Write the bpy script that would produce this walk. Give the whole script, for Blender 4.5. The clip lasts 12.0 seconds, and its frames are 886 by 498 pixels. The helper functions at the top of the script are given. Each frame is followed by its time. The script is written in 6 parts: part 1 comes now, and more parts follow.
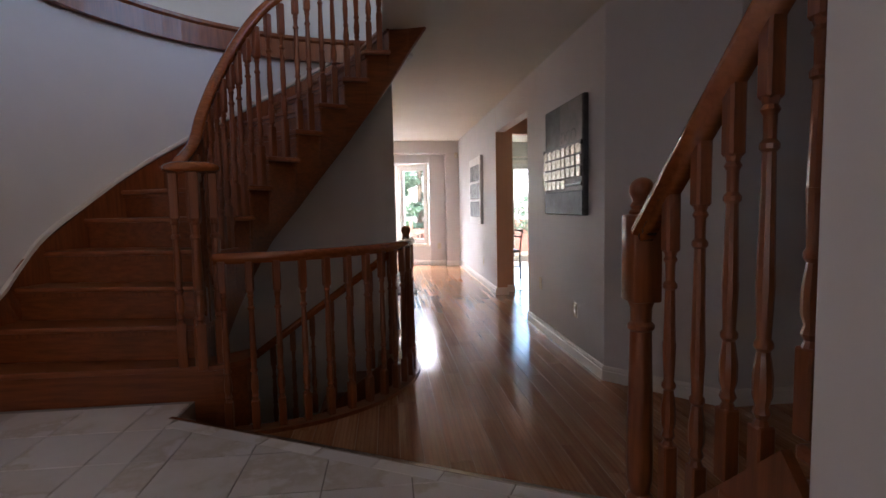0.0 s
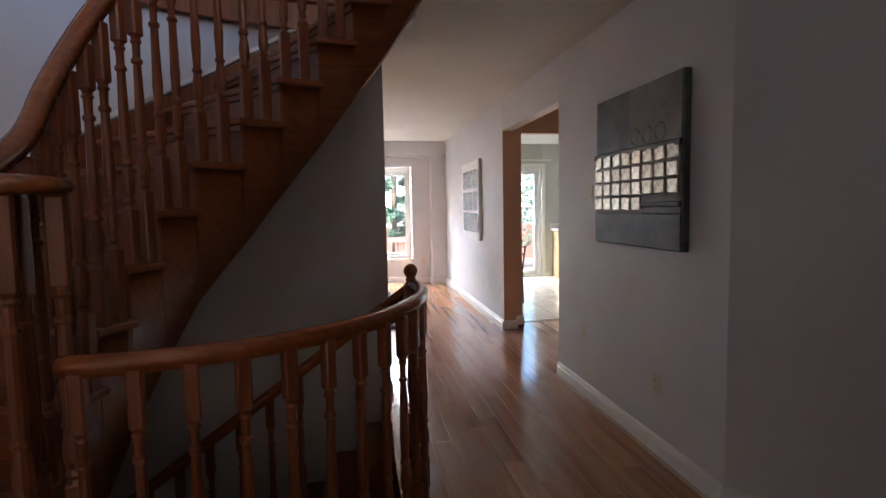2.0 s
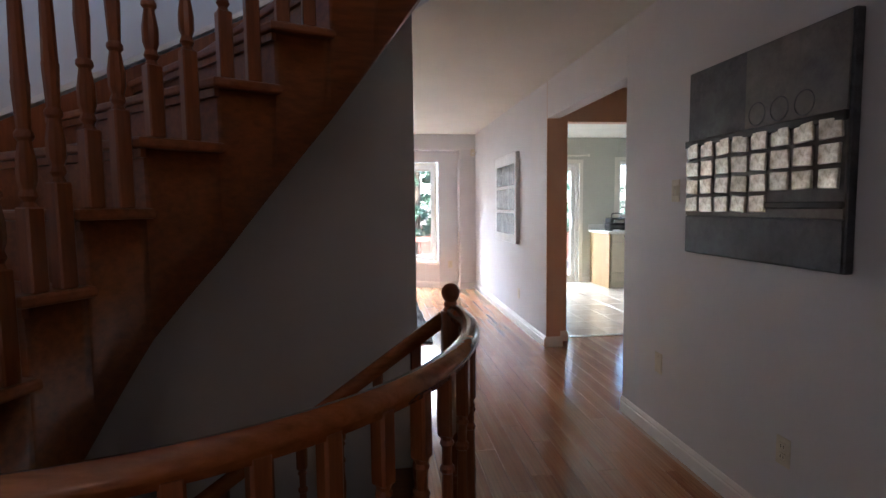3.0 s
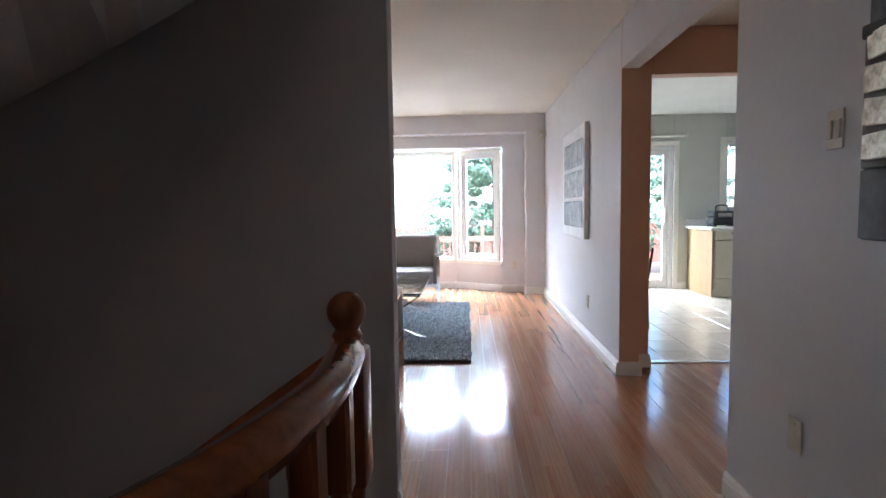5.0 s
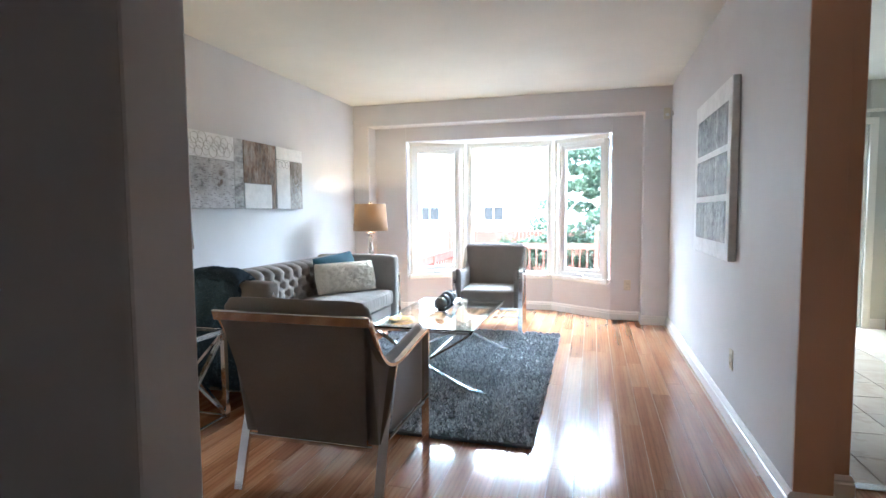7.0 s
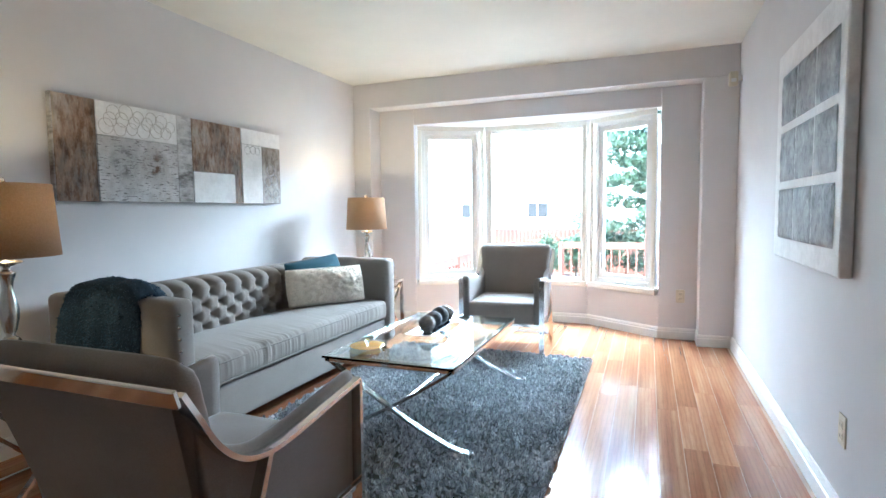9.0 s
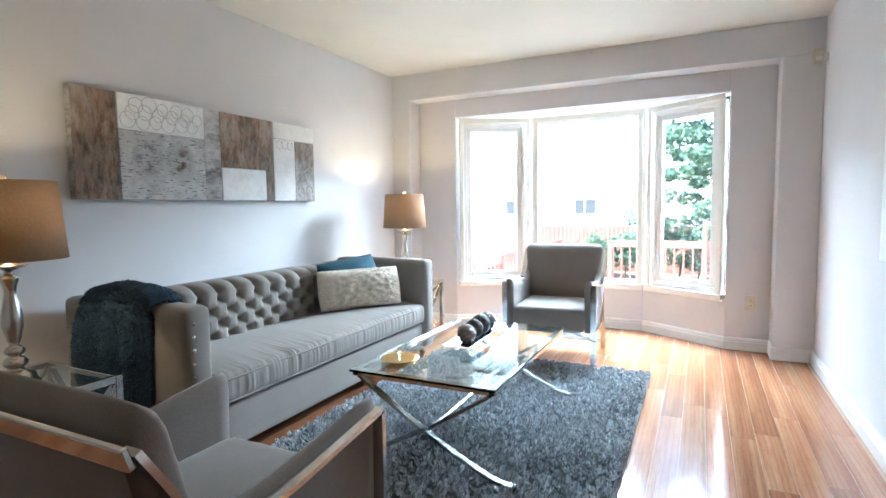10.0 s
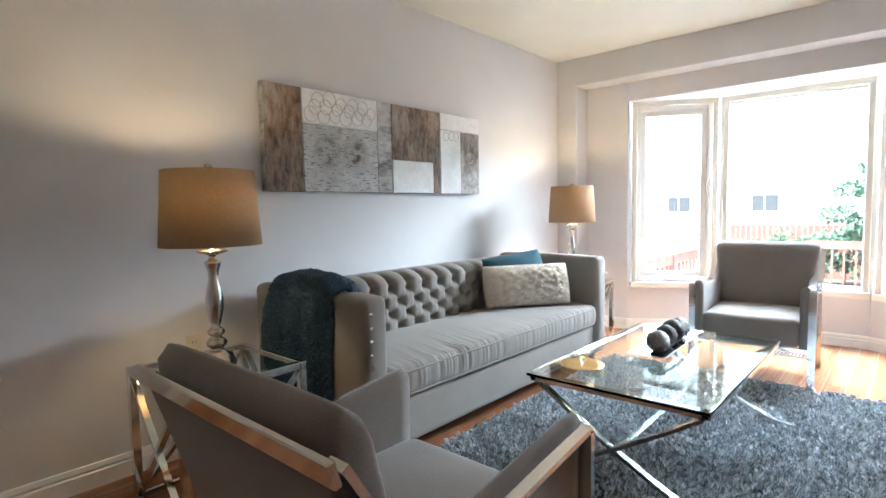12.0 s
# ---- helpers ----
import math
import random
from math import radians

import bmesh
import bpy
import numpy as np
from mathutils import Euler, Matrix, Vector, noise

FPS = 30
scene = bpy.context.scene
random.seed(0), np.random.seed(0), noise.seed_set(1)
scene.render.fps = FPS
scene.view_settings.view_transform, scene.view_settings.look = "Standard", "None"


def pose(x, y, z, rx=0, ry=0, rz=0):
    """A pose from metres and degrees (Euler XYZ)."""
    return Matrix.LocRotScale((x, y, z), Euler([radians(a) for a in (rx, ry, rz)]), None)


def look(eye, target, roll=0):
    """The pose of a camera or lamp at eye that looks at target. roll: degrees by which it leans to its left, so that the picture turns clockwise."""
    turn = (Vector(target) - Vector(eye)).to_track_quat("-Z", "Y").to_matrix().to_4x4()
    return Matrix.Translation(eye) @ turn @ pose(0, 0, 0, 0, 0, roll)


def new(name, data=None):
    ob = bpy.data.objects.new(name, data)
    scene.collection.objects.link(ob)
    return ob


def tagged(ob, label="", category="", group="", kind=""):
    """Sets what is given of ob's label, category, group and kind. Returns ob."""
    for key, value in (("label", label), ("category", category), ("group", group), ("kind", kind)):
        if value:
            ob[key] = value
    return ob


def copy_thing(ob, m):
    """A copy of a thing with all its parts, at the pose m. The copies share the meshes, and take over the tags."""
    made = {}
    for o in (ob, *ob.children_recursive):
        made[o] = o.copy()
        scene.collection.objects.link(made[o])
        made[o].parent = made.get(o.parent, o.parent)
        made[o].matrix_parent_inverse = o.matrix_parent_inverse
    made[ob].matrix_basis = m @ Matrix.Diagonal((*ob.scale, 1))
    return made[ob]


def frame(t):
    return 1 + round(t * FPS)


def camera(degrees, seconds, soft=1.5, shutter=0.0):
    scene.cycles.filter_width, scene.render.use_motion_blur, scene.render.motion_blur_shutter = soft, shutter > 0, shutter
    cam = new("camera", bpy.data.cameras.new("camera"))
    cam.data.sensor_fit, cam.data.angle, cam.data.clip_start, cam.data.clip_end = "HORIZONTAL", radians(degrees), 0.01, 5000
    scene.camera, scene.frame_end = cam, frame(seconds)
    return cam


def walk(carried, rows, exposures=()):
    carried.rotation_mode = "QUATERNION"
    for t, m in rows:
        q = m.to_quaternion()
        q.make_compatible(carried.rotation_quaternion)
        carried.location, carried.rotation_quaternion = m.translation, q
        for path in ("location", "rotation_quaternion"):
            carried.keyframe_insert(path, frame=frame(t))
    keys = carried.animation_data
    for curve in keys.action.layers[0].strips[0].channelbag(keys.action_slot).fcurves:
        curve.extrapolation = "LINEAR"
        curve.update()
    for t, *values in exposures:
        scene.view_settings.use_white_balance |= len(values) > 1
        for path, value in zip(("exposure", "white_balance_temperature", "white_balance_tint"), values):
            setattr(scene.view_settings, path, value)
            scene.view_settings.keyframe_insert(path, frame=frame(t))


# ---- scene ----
cam = camera(80.0, 12.0)
PATH = [
    (0, (0.136, 0.975, 1.207), (0.342, 2.958, 1.044), -1.2),
    (0.5, (0.142, 1.289, 1.253), (0.432, 3.261, 1.091), -1.3),
    (1, (0.135, 1.639, 1.285), (0.454, 3.607, 1.125), -1.3),
    (1.5, (0.09, 1.998, 1.323), (0.418, 3.964, 1.161), -1.4),
    (2, (-0.002, 2.345, 1.355), (0.322, 4.312, 1.196), -1.1),
    (2.5, (-0.043, 2.722, 1.372), (0.259, 4.693, 1.213), -1.0),
    (3, (-0.002, 3.072, 1.362), (0.242, 5.05, 1.198), -0.7),
    (3.2, (0.055, 3.183, 1.362), (0.24, 5.168, 1.199), -0.8),
    (5, (0.506, 4.113, 1.214), (0.411, 6.105, 1.061), -0.9),
    (5.5, (0.594, 4.453, 1.201), (0.375, 6.436, 1.055), -0.6),
    (6, (0.688, 4.806, 1.212), (0.334, 6.77, 1.074), -0.7),
    (6.5, (0.747, 5.201, 1.206), (0.305, 7.147, 1.069), -0.5),
    (7, (0.803, 5.565, 1.208), (0.259, 7.484, 1.07), -0.4),
    (9, (0.897, 6.588, 1.178), (0.176, 8.448, 1.033), -0.7),
    (9.5, (0.869, 6.746, 1.187), (0.082, 8.579, 1.036), -0.8),
    (10, (0.8, 6.876, 1.185), (-0.073, 8.669, 1.029), -0.8),
    (10.5, (0.745, 6.943, 1.183), (-0.242, 8.675, 1.022), -0.8),
    (11, (0.686, 6.966, 1.175), (-0.422, 8.623, 1.013), -0.8),
    (11.5, (0.626, 6.978, 1.164), (-0.605, 8.547, 1.005), -0.9),
    (12, (0.549, 6.981, 1.139), (-0.778, 8.47, 0.989), -1.1),
]
EXPOSURES = [(0.0, 3.45, 6200, 16), (3.2, 3.47, 5650, 11), (5.5, 3.4, 5350, 8), (7.0, 3.38, 5300, 4), (9.0, 3.45, 5150, 1), (12.0, 3.4, 5600, 4)]
walk(cam, [(t, look(eye, target, roll)) for t, eye, target, roll in PATH], EXPOSURES)

# ---- world, sun, exposure ----
world = bpy.data.worlds.new("world")
scene.world = world
world.use_nodes = True
wn = world.node_tree.nodes
sky = wn.new("ShaderNodeTexSky")
sky.sky_type = "NISHITA"
sky.sun_disc = False
sky.sun_elevation, sky.sun_rotation = radians(54), radians(218)
world.node_tree.links.new(sky.outputs[0], wn["Background"].inputs[0])
wn["Background"].inputs[1].default_value = 0.15
scene.view_settings.exposure = 0.0


def lamp(name, kind, m, energy, color=(1, 1, 1), **kw):
    data = bpy.data.lights.new(name, kind)
    data.energy, data.color = energy, color
    for k, v in kw.items():
        if k == "angle":
            data.angle = v
        elif k == "size":
            data.shape, data.size, data.size_y = "RECTANGLE", v[0], v[1]
        elif k == "radius":
            data.shadow_soft_size = v
    ob = new(name, data)
    ob.matrix_world = m
    return ob


lamp("sun", "SUN", look((-7, -9, 16), (0, 0, 0)), 5.0, (1.0, 0.95, 0.88), angle=radians(0.6))
# skylight above the bay window and the patio door
lamp("bay_skylight", "AREA", look((-0.2, 13.1, 3.0), (-0.2, 9.6, 0.0)), 212, (0.88, 0.95, 1.0), size=(3.4, 1.6))
lamp("patio_skylight", "AREA", look((2.75, 12.9, 2.9), (2.6, 9.5, 0.0)), 23, (0.90, 0.96, 1.0), size=(1.6, 1.4))
# unseen lamp, added high in the foyer to light the stair wall
lamp("foyer_daylight", "AREA", look((1.65, -2.3, 4.3), (-2.2, 3.6, 1.6)), 8.0, (1.0, 0.76, 0.65), size=(1.7, 1.8))
# warm fill lamp, added low behind the foyer; no glazed entry is built
lamp("entry_daylight", "AREA", look((0.2, -2.3, 1.5), (-0.1, 4.0, 0.9)), 0.75, (1.0, 0.62, 0.46), size=(1.0, 1.7))
lamp("garden_sky", "AREA", look((2.2, 16.3, 3.4), (-1.3, 11.0, 1.3)), 125, (0.97, 0.98, 1.0), size=(2.6, 1.2))


# ---- materials ----
def nodes_of(name, rough=0.5, metal=0.0):
    m = bpy.data.materials.new(name)
    m.use_nodes = True
    nt = m.node_tree
    b = nt.nodes["Principled BSDF"]
    b.inputs["Roughness"].default_value = rough
    b.inputs["Metallic"].default_value = metal
    return m, nt, b


def coords(nt, scale=(1, 1, 1), source="Object"):
    tc = nt.nodes.new("ShaderNodeTexCoord")
    mp = nt.nodes.new("ShaderNodeMapping")
    mp.inputs["Scale"].default_value = scale
    nt.links.new(tc.outputs[source], mp.inputs[0])
    return mp.outputs[0]


def noise_node(nt, vec, scale, detail=4, rough=0.55):
    n = nt.nodes.new("ShaderNodeTexNoise")
    n.inputs["Scale"].default_value, n.inputs["Detail"].default_value, n.inputs["Roughness"].default_value = scale, detail, rough
    nt.links.new(vec, n.inputs["Vector"])
    return n.outputs["Fac"]


def ramp(nt, fac, *stops):
    r = nt.nodes.new("ShaderNodeValToRGB")
    el = r.color_ramp.elements
    while len(el) < len(stops):
        el.new(0.5)
    for e, (p, c) in zip(el, stops):
        e.position, e.color = p, (*c, 1)
    nt.links.new(fac, r.inputs[0])
    return r.outputs[0]


def mix(nt, fac, a, b, mode="MIX"):
    n = nt.nodes.new("ShaderNodeMix")
    n.data_type, n.blend_type = "RGBA", mode
    for sock, v in ((n.inputs[0], fac), (n.inputs[6], a), (n.inputs[7], b)):
        if isinstance(v, (int, float)):
            sock.default_value = v
        elif isinstance(v, tuple):
            sock.default_value = (*v, 1)
        else:
            nt.links.new(v, sock)
    return n.outputs[2]


def bump(nt, b, height, strength=0.2, dist=0.01):
    n = nt.nodes.new("ShaderNodeBump")
    n.inputs["Strength"].default_value, n.inputs["Distance"].default_value = strength, dist
    nt.links.new(height, n.inputs["Height"])
    nt.links.new(n.outputs[0], b.inputs["Normal"])


def rand(nt):
    return nt.nodes.new("ShaderNodeObjectInfo").outputs["Random"]


def paint(name, color, rough=0.6, grain=60, strength=0.08, spread=0.04):
    """Rolled wall paint: slight mottling, orange-peel relief."""
    m, nt, b = nodes_of(name, rough)
    v = coords(nt)
    lo = tuple(c * (1 - spread) for c in color)
    hi = tuple(min(1, c * (1 + spread)) for c in color)
    nt.links.new(ramp(nt, noise_node(nt, v, 1.7, 5), (0.3, lo), (0.7, hi)), b.inputs["Base Color"])
    bump(nt, b, noise_node(nt, v, grain, 3), strength, 0.004)
    return m


def plain(name, color, rough=0.5, metal=0.0, spread=0.08, scale=12, relief=0.05):
    m, nt, b = nodes_of(name, rough, metal)
    v = coords(nt)
    lo = tuple(c * (1 - spread) for c in color)
    hi = tuple(min(1, c * (1 + spread)) for c in color)
    nt.links.new(ramp(nt, noise_node(nt, v, scale, 5), (0.3, lo), (0.7, hi)), b.inputs["Base Color"])
    if relief:
        bump(nt, b, noise_node(nt, v, scale * 8, 3), relief, 0.003)
    return m


def wood(name, dark, mid, light, rough=0.3, along="y", by_piece=False, coat=0.0, grain=1.0):
    """Oak-like timber: long grain streaks, cathedral figure, piece-to-piece change of tone."""
    m, nt, b = nodes_of(name, rough)
    stretch = {"x": (0.6, 9, 9), "y": (9, 0.45, 9), "z": (9, 9, 0.6)}[along]
    v = coords(nt, stretch)
    if by_piece:
        r = rand(nt)
        off = nt.nodes.new("ShaderNodeVectorMath")
        off.operation = "SCALE"
        off.inputs[0].default_value = (37.0, 51.0, 23.0)
        nt.links.new(r, off.inputs["Scale"])
        add = nt.nodes.new("ShaderNodeVectorMath")
        nt.links.new(v, add.inputs[0])
        nt.links.new(off.outputs[0], add.inputs[1])
        v = add.outputs[0]
    w = nt.nodes.new("ShaderNodeTexWave")
    w.wave_type, w.bands_direction = "RINGS", {"x": "X", "y": "Y", "z": "Z"}[along]
    w.inputs["Scale"].default_value, w.inputs["Distortion"].default_value = 0.9, 4.0
    w.inputs["Detail"].default_value, w.inputs["Detail Scale"].default_value = 1.0, 1.2
    nt.links.new(v, w.inputs["Vector"])
    fine = noise_node(nt, v, 4 if by_piece else 6, 2 if by_piece else 5, 0.6)
    figure = noise_node(nt, v, 1.7, 1.5, 0.5) if by_piece else w.outputs["Fac"]
    base = ramp(nt, figure, (0.3, dark), (0.5, mid), (0.72, light)) if by_piece else ramp(nt, figure, (0.05, dark), (0.35, mid), (0.9, light))
    streak = ramp(nt, fine, (0.3, tuple(c * 0.75 for c in mid)), (0.65, light))
    col = mix(nt, 0.5 * grain, base, streak)
    if by_piece:
        # open grain: fine pores and arched growth lines
        g = nt.nodes.new("ShaderNodeTexWave")
        g.wave_type, g.bands_direction = "BANDS", "X"
        g.inputs["Scale"].default_value, g.inputs["Distortion"].default_value = 1.5, 9.0
        g.inputs["Detail"].default_value, g.inputs["Detail Scale"].default_value = 3.0, 0.5
        nt.links.new(v, g.inputs["Vector"])
        col = mix(nt, 0.42, col, ramp(nt, g.outputs["Fac"], (0.0, (0.66, 0.60, 0.55)), (0.32, (0.98, 0.97, 0.96)), (1.0, (1.05, 1.05, 1.05))), "MULTIPLY")
        pores = noise_node(nt, v, 24, 2, 0.7)
        col = mix(nt, 0.4, col, ramp(nt, pores, (0.36, (0.62, 0.56, 0.52)), (0.5, (1.0, 1.0, 1.0))), "MULTIPLY")
        tone = ramp(nt, r, (0.0, (0.74, 0.68, 0.62)), (0.5, (0.97, 0.97, 0.97)), (1.0, (1.12, 1.14, 1.16)))
        col = mix(nt, 1.0, col, tone, "MULTIPLY")
    nt.links.new(col, b.inputs["Base Color"])
    if coat:
        b.inputs["Coat Weight"].default_value, b.inputs["Coat Roughness"].default_value = coat, 0.08
    if not by_piece:
        bump(nt, b, fine, 0.05, 0.002)
    return m


M = {}
M["wall"] = paint("wall_paint", (0.668, 0.655, 0.652))
M["ceiling"] = paint("ceiling_paint", (0.76, 0.745, 0.665), 0.85, 35, 0.35)
M["trim"] = paint("trim_paint", (0.80, 0.785, 0.75), 0.32, 30, 0.03, 0.02)
# passage walls: the floor's orange bounce light is tinted into this paint
M["passage_wall"] = paint("bounce_tinted_wall_paint", (0.60, 0.385, 0.26))
M["kitchen_wall"] = paint("kitchen_wall_paint", (0.55, 0.55, 0.485))
M["plank"] = wood("oak_floor", (0.29, 0.105, 0.045), (0.41, 0.19, 0.093), (0.52, 0.29, 0.16), 0.145, "y", True, 0.0, 0.7)
M["plank"].node_tree.nodes["Principled BSDF"].inputs["Specular IOR Level"].default_value = 0.52
# joints toned pale: light caught on plank edges, put into the colour
M["floor_base"] = wood("floor_joint_glint", (0.36, 0.22, 0.125), (0.43, 0.27, 0.16), (0.50, 0.33, 0.20), 0.35, "y")
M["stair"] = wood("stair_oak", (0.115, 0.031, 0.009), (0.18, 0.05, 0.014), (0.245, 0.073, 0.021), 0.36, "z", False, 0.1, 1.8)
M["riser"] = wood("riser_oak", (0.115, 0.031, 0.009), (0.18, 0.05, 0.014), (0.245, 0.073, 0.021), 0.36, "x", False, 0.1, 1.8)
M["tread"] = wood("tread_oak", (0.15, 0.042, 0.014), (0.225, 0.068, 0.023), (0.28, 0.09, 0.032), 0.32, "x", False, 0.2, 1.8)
M["rail"] = wood("rail_oak", (0.19, 0.05, 0.013), (0.29, 0.082, 0.022), (0.35, 0.11, 0.032), 0.22, "x", False, 0.5, 1.8)
M["chrome"] = plain("polished_chrome", (0.72, 0.71, 0.70), 0.09, 1.0, 0.04, 6, 0.0)
M["steel"] = plain("brushed_nickel", (0.60, 0.57, 0.52), 0.24, 1.0, 0.06, 30, 0.02)
M["leg_metal"] = plain("dark_polished_steel", (0.27, 0.265, 0.26), 0.22, 1.0, 0.06, 30, 0.0)
M["plate"] = plain("ivory_plastic", (0.64, 0.59, 0.46), 0.4)
M["white_plastic"] = plain("white_plastic", (0.75, 0.75, 0.74), 0.35, 0, 0.03)
M["dark"] = plain("dark_metal", (0.03, 0.028, 0.027), 0.4)
M["darkwood"] = plain("dark_chair_paint", (0.025, 0.02, 0.018), 0.35)
M["maple"] = wood("maple_cabinet", (0.38, 0.255, 0.125), (0.46, 0.32, 0.16), (0.53, 0.38, 0.20), 0.45, "z")
M["bisque"] = plain("bisque_enamel", (0.66, 0.60, 0.47), 0.3, 0, 0.03)
M["deckwood"] = plain("red_deck_stain", (0.17, 0.055, 0.036), 0.7, 0, 0.25, 5, 0.2)
M["deckboard"] = plain("weathered_deck", (0.42, 0.37, 0.33), 0.8, 0, 0.2, 5, 0.2)
M["bark"] = plain("bark", (0.09, 0.065, 0.045), 0.9, 0, 0.3, 14, 0.5)


def fabric(name, color, weave=700, rough=0.9, sheen=0.4, spread=0.12):
    m, nt, b = nodes_of(name, rough)
    v = coords(nt)
    big = ramp(nt, noise_node(nt, v, 3.5, 4), (0.3, tuple(c * (1 - spread) for c in color)), (0.7, tuple(c * (1 + spread) for c in color)))
    fine = noise_node(nt, v, weave * 0.35, 2)
    col = mix(nt, 0.35, big, ramp(nt, fine, (0.3, tuple(c * 0.7 for c in color)), (0.7, tuple(min(1, c * 1.25) for c in color))))
    nt.links.new(col, b.inputs["Base Color"])
    b.inputs["Sheen Weight"].default_value, b.inputs["Sheen Roughness"].default_value = sheen, 0.4
    bump(nt, b, fine, 0.25, 0.002)
    return m


M["sofa"] = fabric("grey_velvet", (0.25, 0.226, 0.20), sheen=0.15)
M["chair"] = fabric("grey_linen", (0.245, 0.213, 0.187))
M["teal"] = fabric("teal_velvet", (0.010, 0.060, 0.085), sheen=0.05)
M["throw"] = fabric("teal_throw", (0.016, 0.040, 0.068), 300, sheen=0.0)
M["throw_tip"] = fabric("teal_throw_tips", (0.038, 0.085, 0.13), 300, sheen=0.2)
M["slat"] = plain("white_blind_slat", (0.46, 0.46, 0.45), 0.45, 0, 0.03)
M["fur"] = fabric("ivory_fur", (0.80, 0.735, 0.63), 250)
M["rugbase"] = fabric("rug_backing", (0.10, 0.11, 0.115), 200)


def tile_mat(name, base, vein, rough=0.15, vein_scale=1.6, grey=None):
    m, nt, b = nodes_of(name, rough)
    v = coords(nt, source="Object")
    r = rand(nt)
    off = nt.nodes.new("ShaderNodeVectorMath")
    off.operation = "SCALE"
    off.inputs[0].default_value = (31.0, 47.0, 19.0)
    nt.links.new(r, off.inputs["Scale"])
    add = nt.nodes.new("ShaderNodeVectorMath")
    nt.links.new(v, add.inputs[0])
    nt.links.new(off.outputs[0], add.inputs[1])
    n = noise_node(nt, add.outputs[0], vein_scale, 8, 0.62)
    col = ramp(nt, n, (0.36, base), (0.47, tuple(0.5 * (x + y) for x, y in zip(base, vein))), (0.5, vein), (0.53, base), (0.75, tuple(c * 0.9 for c in base)))
    tone = ramp(nt, r, (0.0, (0.9, 0.9, 0.9)), (1.0, (1.06, 1.05, 1.04)))
    nt.links.new(mix(nt, 1.0, col, tone, "MULTIPLY"), b.inputs["Base Color"])
    return m


M["marble"] = tile_mat("white_marble", (0.80, 0.80, 0.815), (0.64, 0.61, 0.57), 0.25, 1.1)
M["ktile"] = tile_mat("cream_tile", (0.58, 0.50, 0.40), (0.50, 0.42, 0.33), 0.16, 3.0)
M["grout"] = plain("grout", (0.30, 0.29, 0.28), 0.9)


def glass_mat(name, tint=(0.96, 0.99, 0.98), rough=0.0):
    m, nt, b = nodes_of(name, rough)
    b.inputs["Base Color"].default_value = (*tint, 1)
    b.inputs["Transmission Weight"].default_value = 1.0
    b.inputs["IOR"].default_value = 1.45
    return m


def pane_mat(name, tint=(0.97, 0.99, 0.985)):
    """Thin window glass: clear, with a mirror gloss that grows at glancing angles."""
    m, nt, b = nodes_of(name, 0.0)
    nt.nodes.remove(b)
    out = next(n for n in nt.nodes if n.bl_idname == "ShaderNodeOutputMaterial")
    clear, gloss = nt.nodes.new("ShaderNodeBsdfTransparent"), nt.nodes.new("ShaderNodeBsdfGlossy")
    clear.inputs["Color"].default_value = (*tint, 1)
    gloss.inputs["Roughness"].default_value = 0.01
    fr, mx = nt.nodes.new("ShaderNodeFresnel"), nt.nodes.new("ShaderNodeMixShader")
    fr.inputs["IOR"].default_value = 1.45
    nt.links.new(fr.outputs[0], mx.inputs[0])
    nt.links.new(clear.outputs[0], mx.inputs[1])
    nt.links.new(gloss.outputs[0], mx.inputs[2])
    nt.links.new(mx.outputs[0], out.inputs["Surface"])
    return m


M["glass"] = pane_mat("window_glass")
M["table_glass"] = glass_mat("table_glass", (0.86, 0.95, 0.92))


# ---- mesh helpers ----
def part(name, bm, material, parent=None, label="", smooth=False):
    me = bpy.data.meshes.new(name)
    bmesh.ops.recalc_face_normals(bm, faces=bm.faces[:])
    bm.to_mesh(me)
    bm.free()
    me.materials.append(M[material] if isinstance(material, str) else material)
    if smooth:
        for p in me.polygons:
            p.use_smooth = True
    ob = new(name, me)
    if parent is not None:
        ob.parent = parent
    if label:
        ob["label"] = label
    return ob


def thing(name, label, category, at=(0, 0, 0), rz=0.0, group=""):
    ob = new(name)
    ob.empty_display_size = 0.1
    ob.matrix_world = pose(*at, 0, 0, rz)
    return tagged(ob, label, category, group)


def structure(name, bm, material, label="", smooth=False, parent=None):
    ob = part(name, bm, material, parent, label)
    if smooth:
        for p in ob.data.polygons:
            p.use_smooth = abs(p.normal.z) < 0.5
    if parent is None:
        ob["kind"] = "structure"
    return ob


def box(x0, y0, z0, x1, y1, z1, bevel=0.0, seg=1, bm=None):
    """A box between two corners, with its edges rounded."""
    tmp = bmesh.new()
    bmesh.ops.create_cube(tmp, size=1)
    for v in tmp.verts:
        v.co = Vector(((x0 + x1) / 2 + v.co.x * (x1 - x0), (y0 + y1) / 2 + v.co.y * (y1 - y0), (z0 + z1) / 2 + v.co.z * (z1 - z0)))
    if bevel:
        bmesh.ops.bevel(tmp, geom=tmp.edges[:], offset=bevel, segments=seg, profile=0.5, affect="EDGES")
    if bm is None:
        return tmp
    return join(bm, tmp)


def join(bm, other, m=None):
    if m is not None:
        bmesh.ops.transform(other, matrix=m, verts=other.verts[:])
    me = bpy.data.meshes.new("tmp")
    other.to_mesh(me)
    other.free()
    bm.from_mesh(me)
    bpy.data.meshes.remove(me)
    return bm


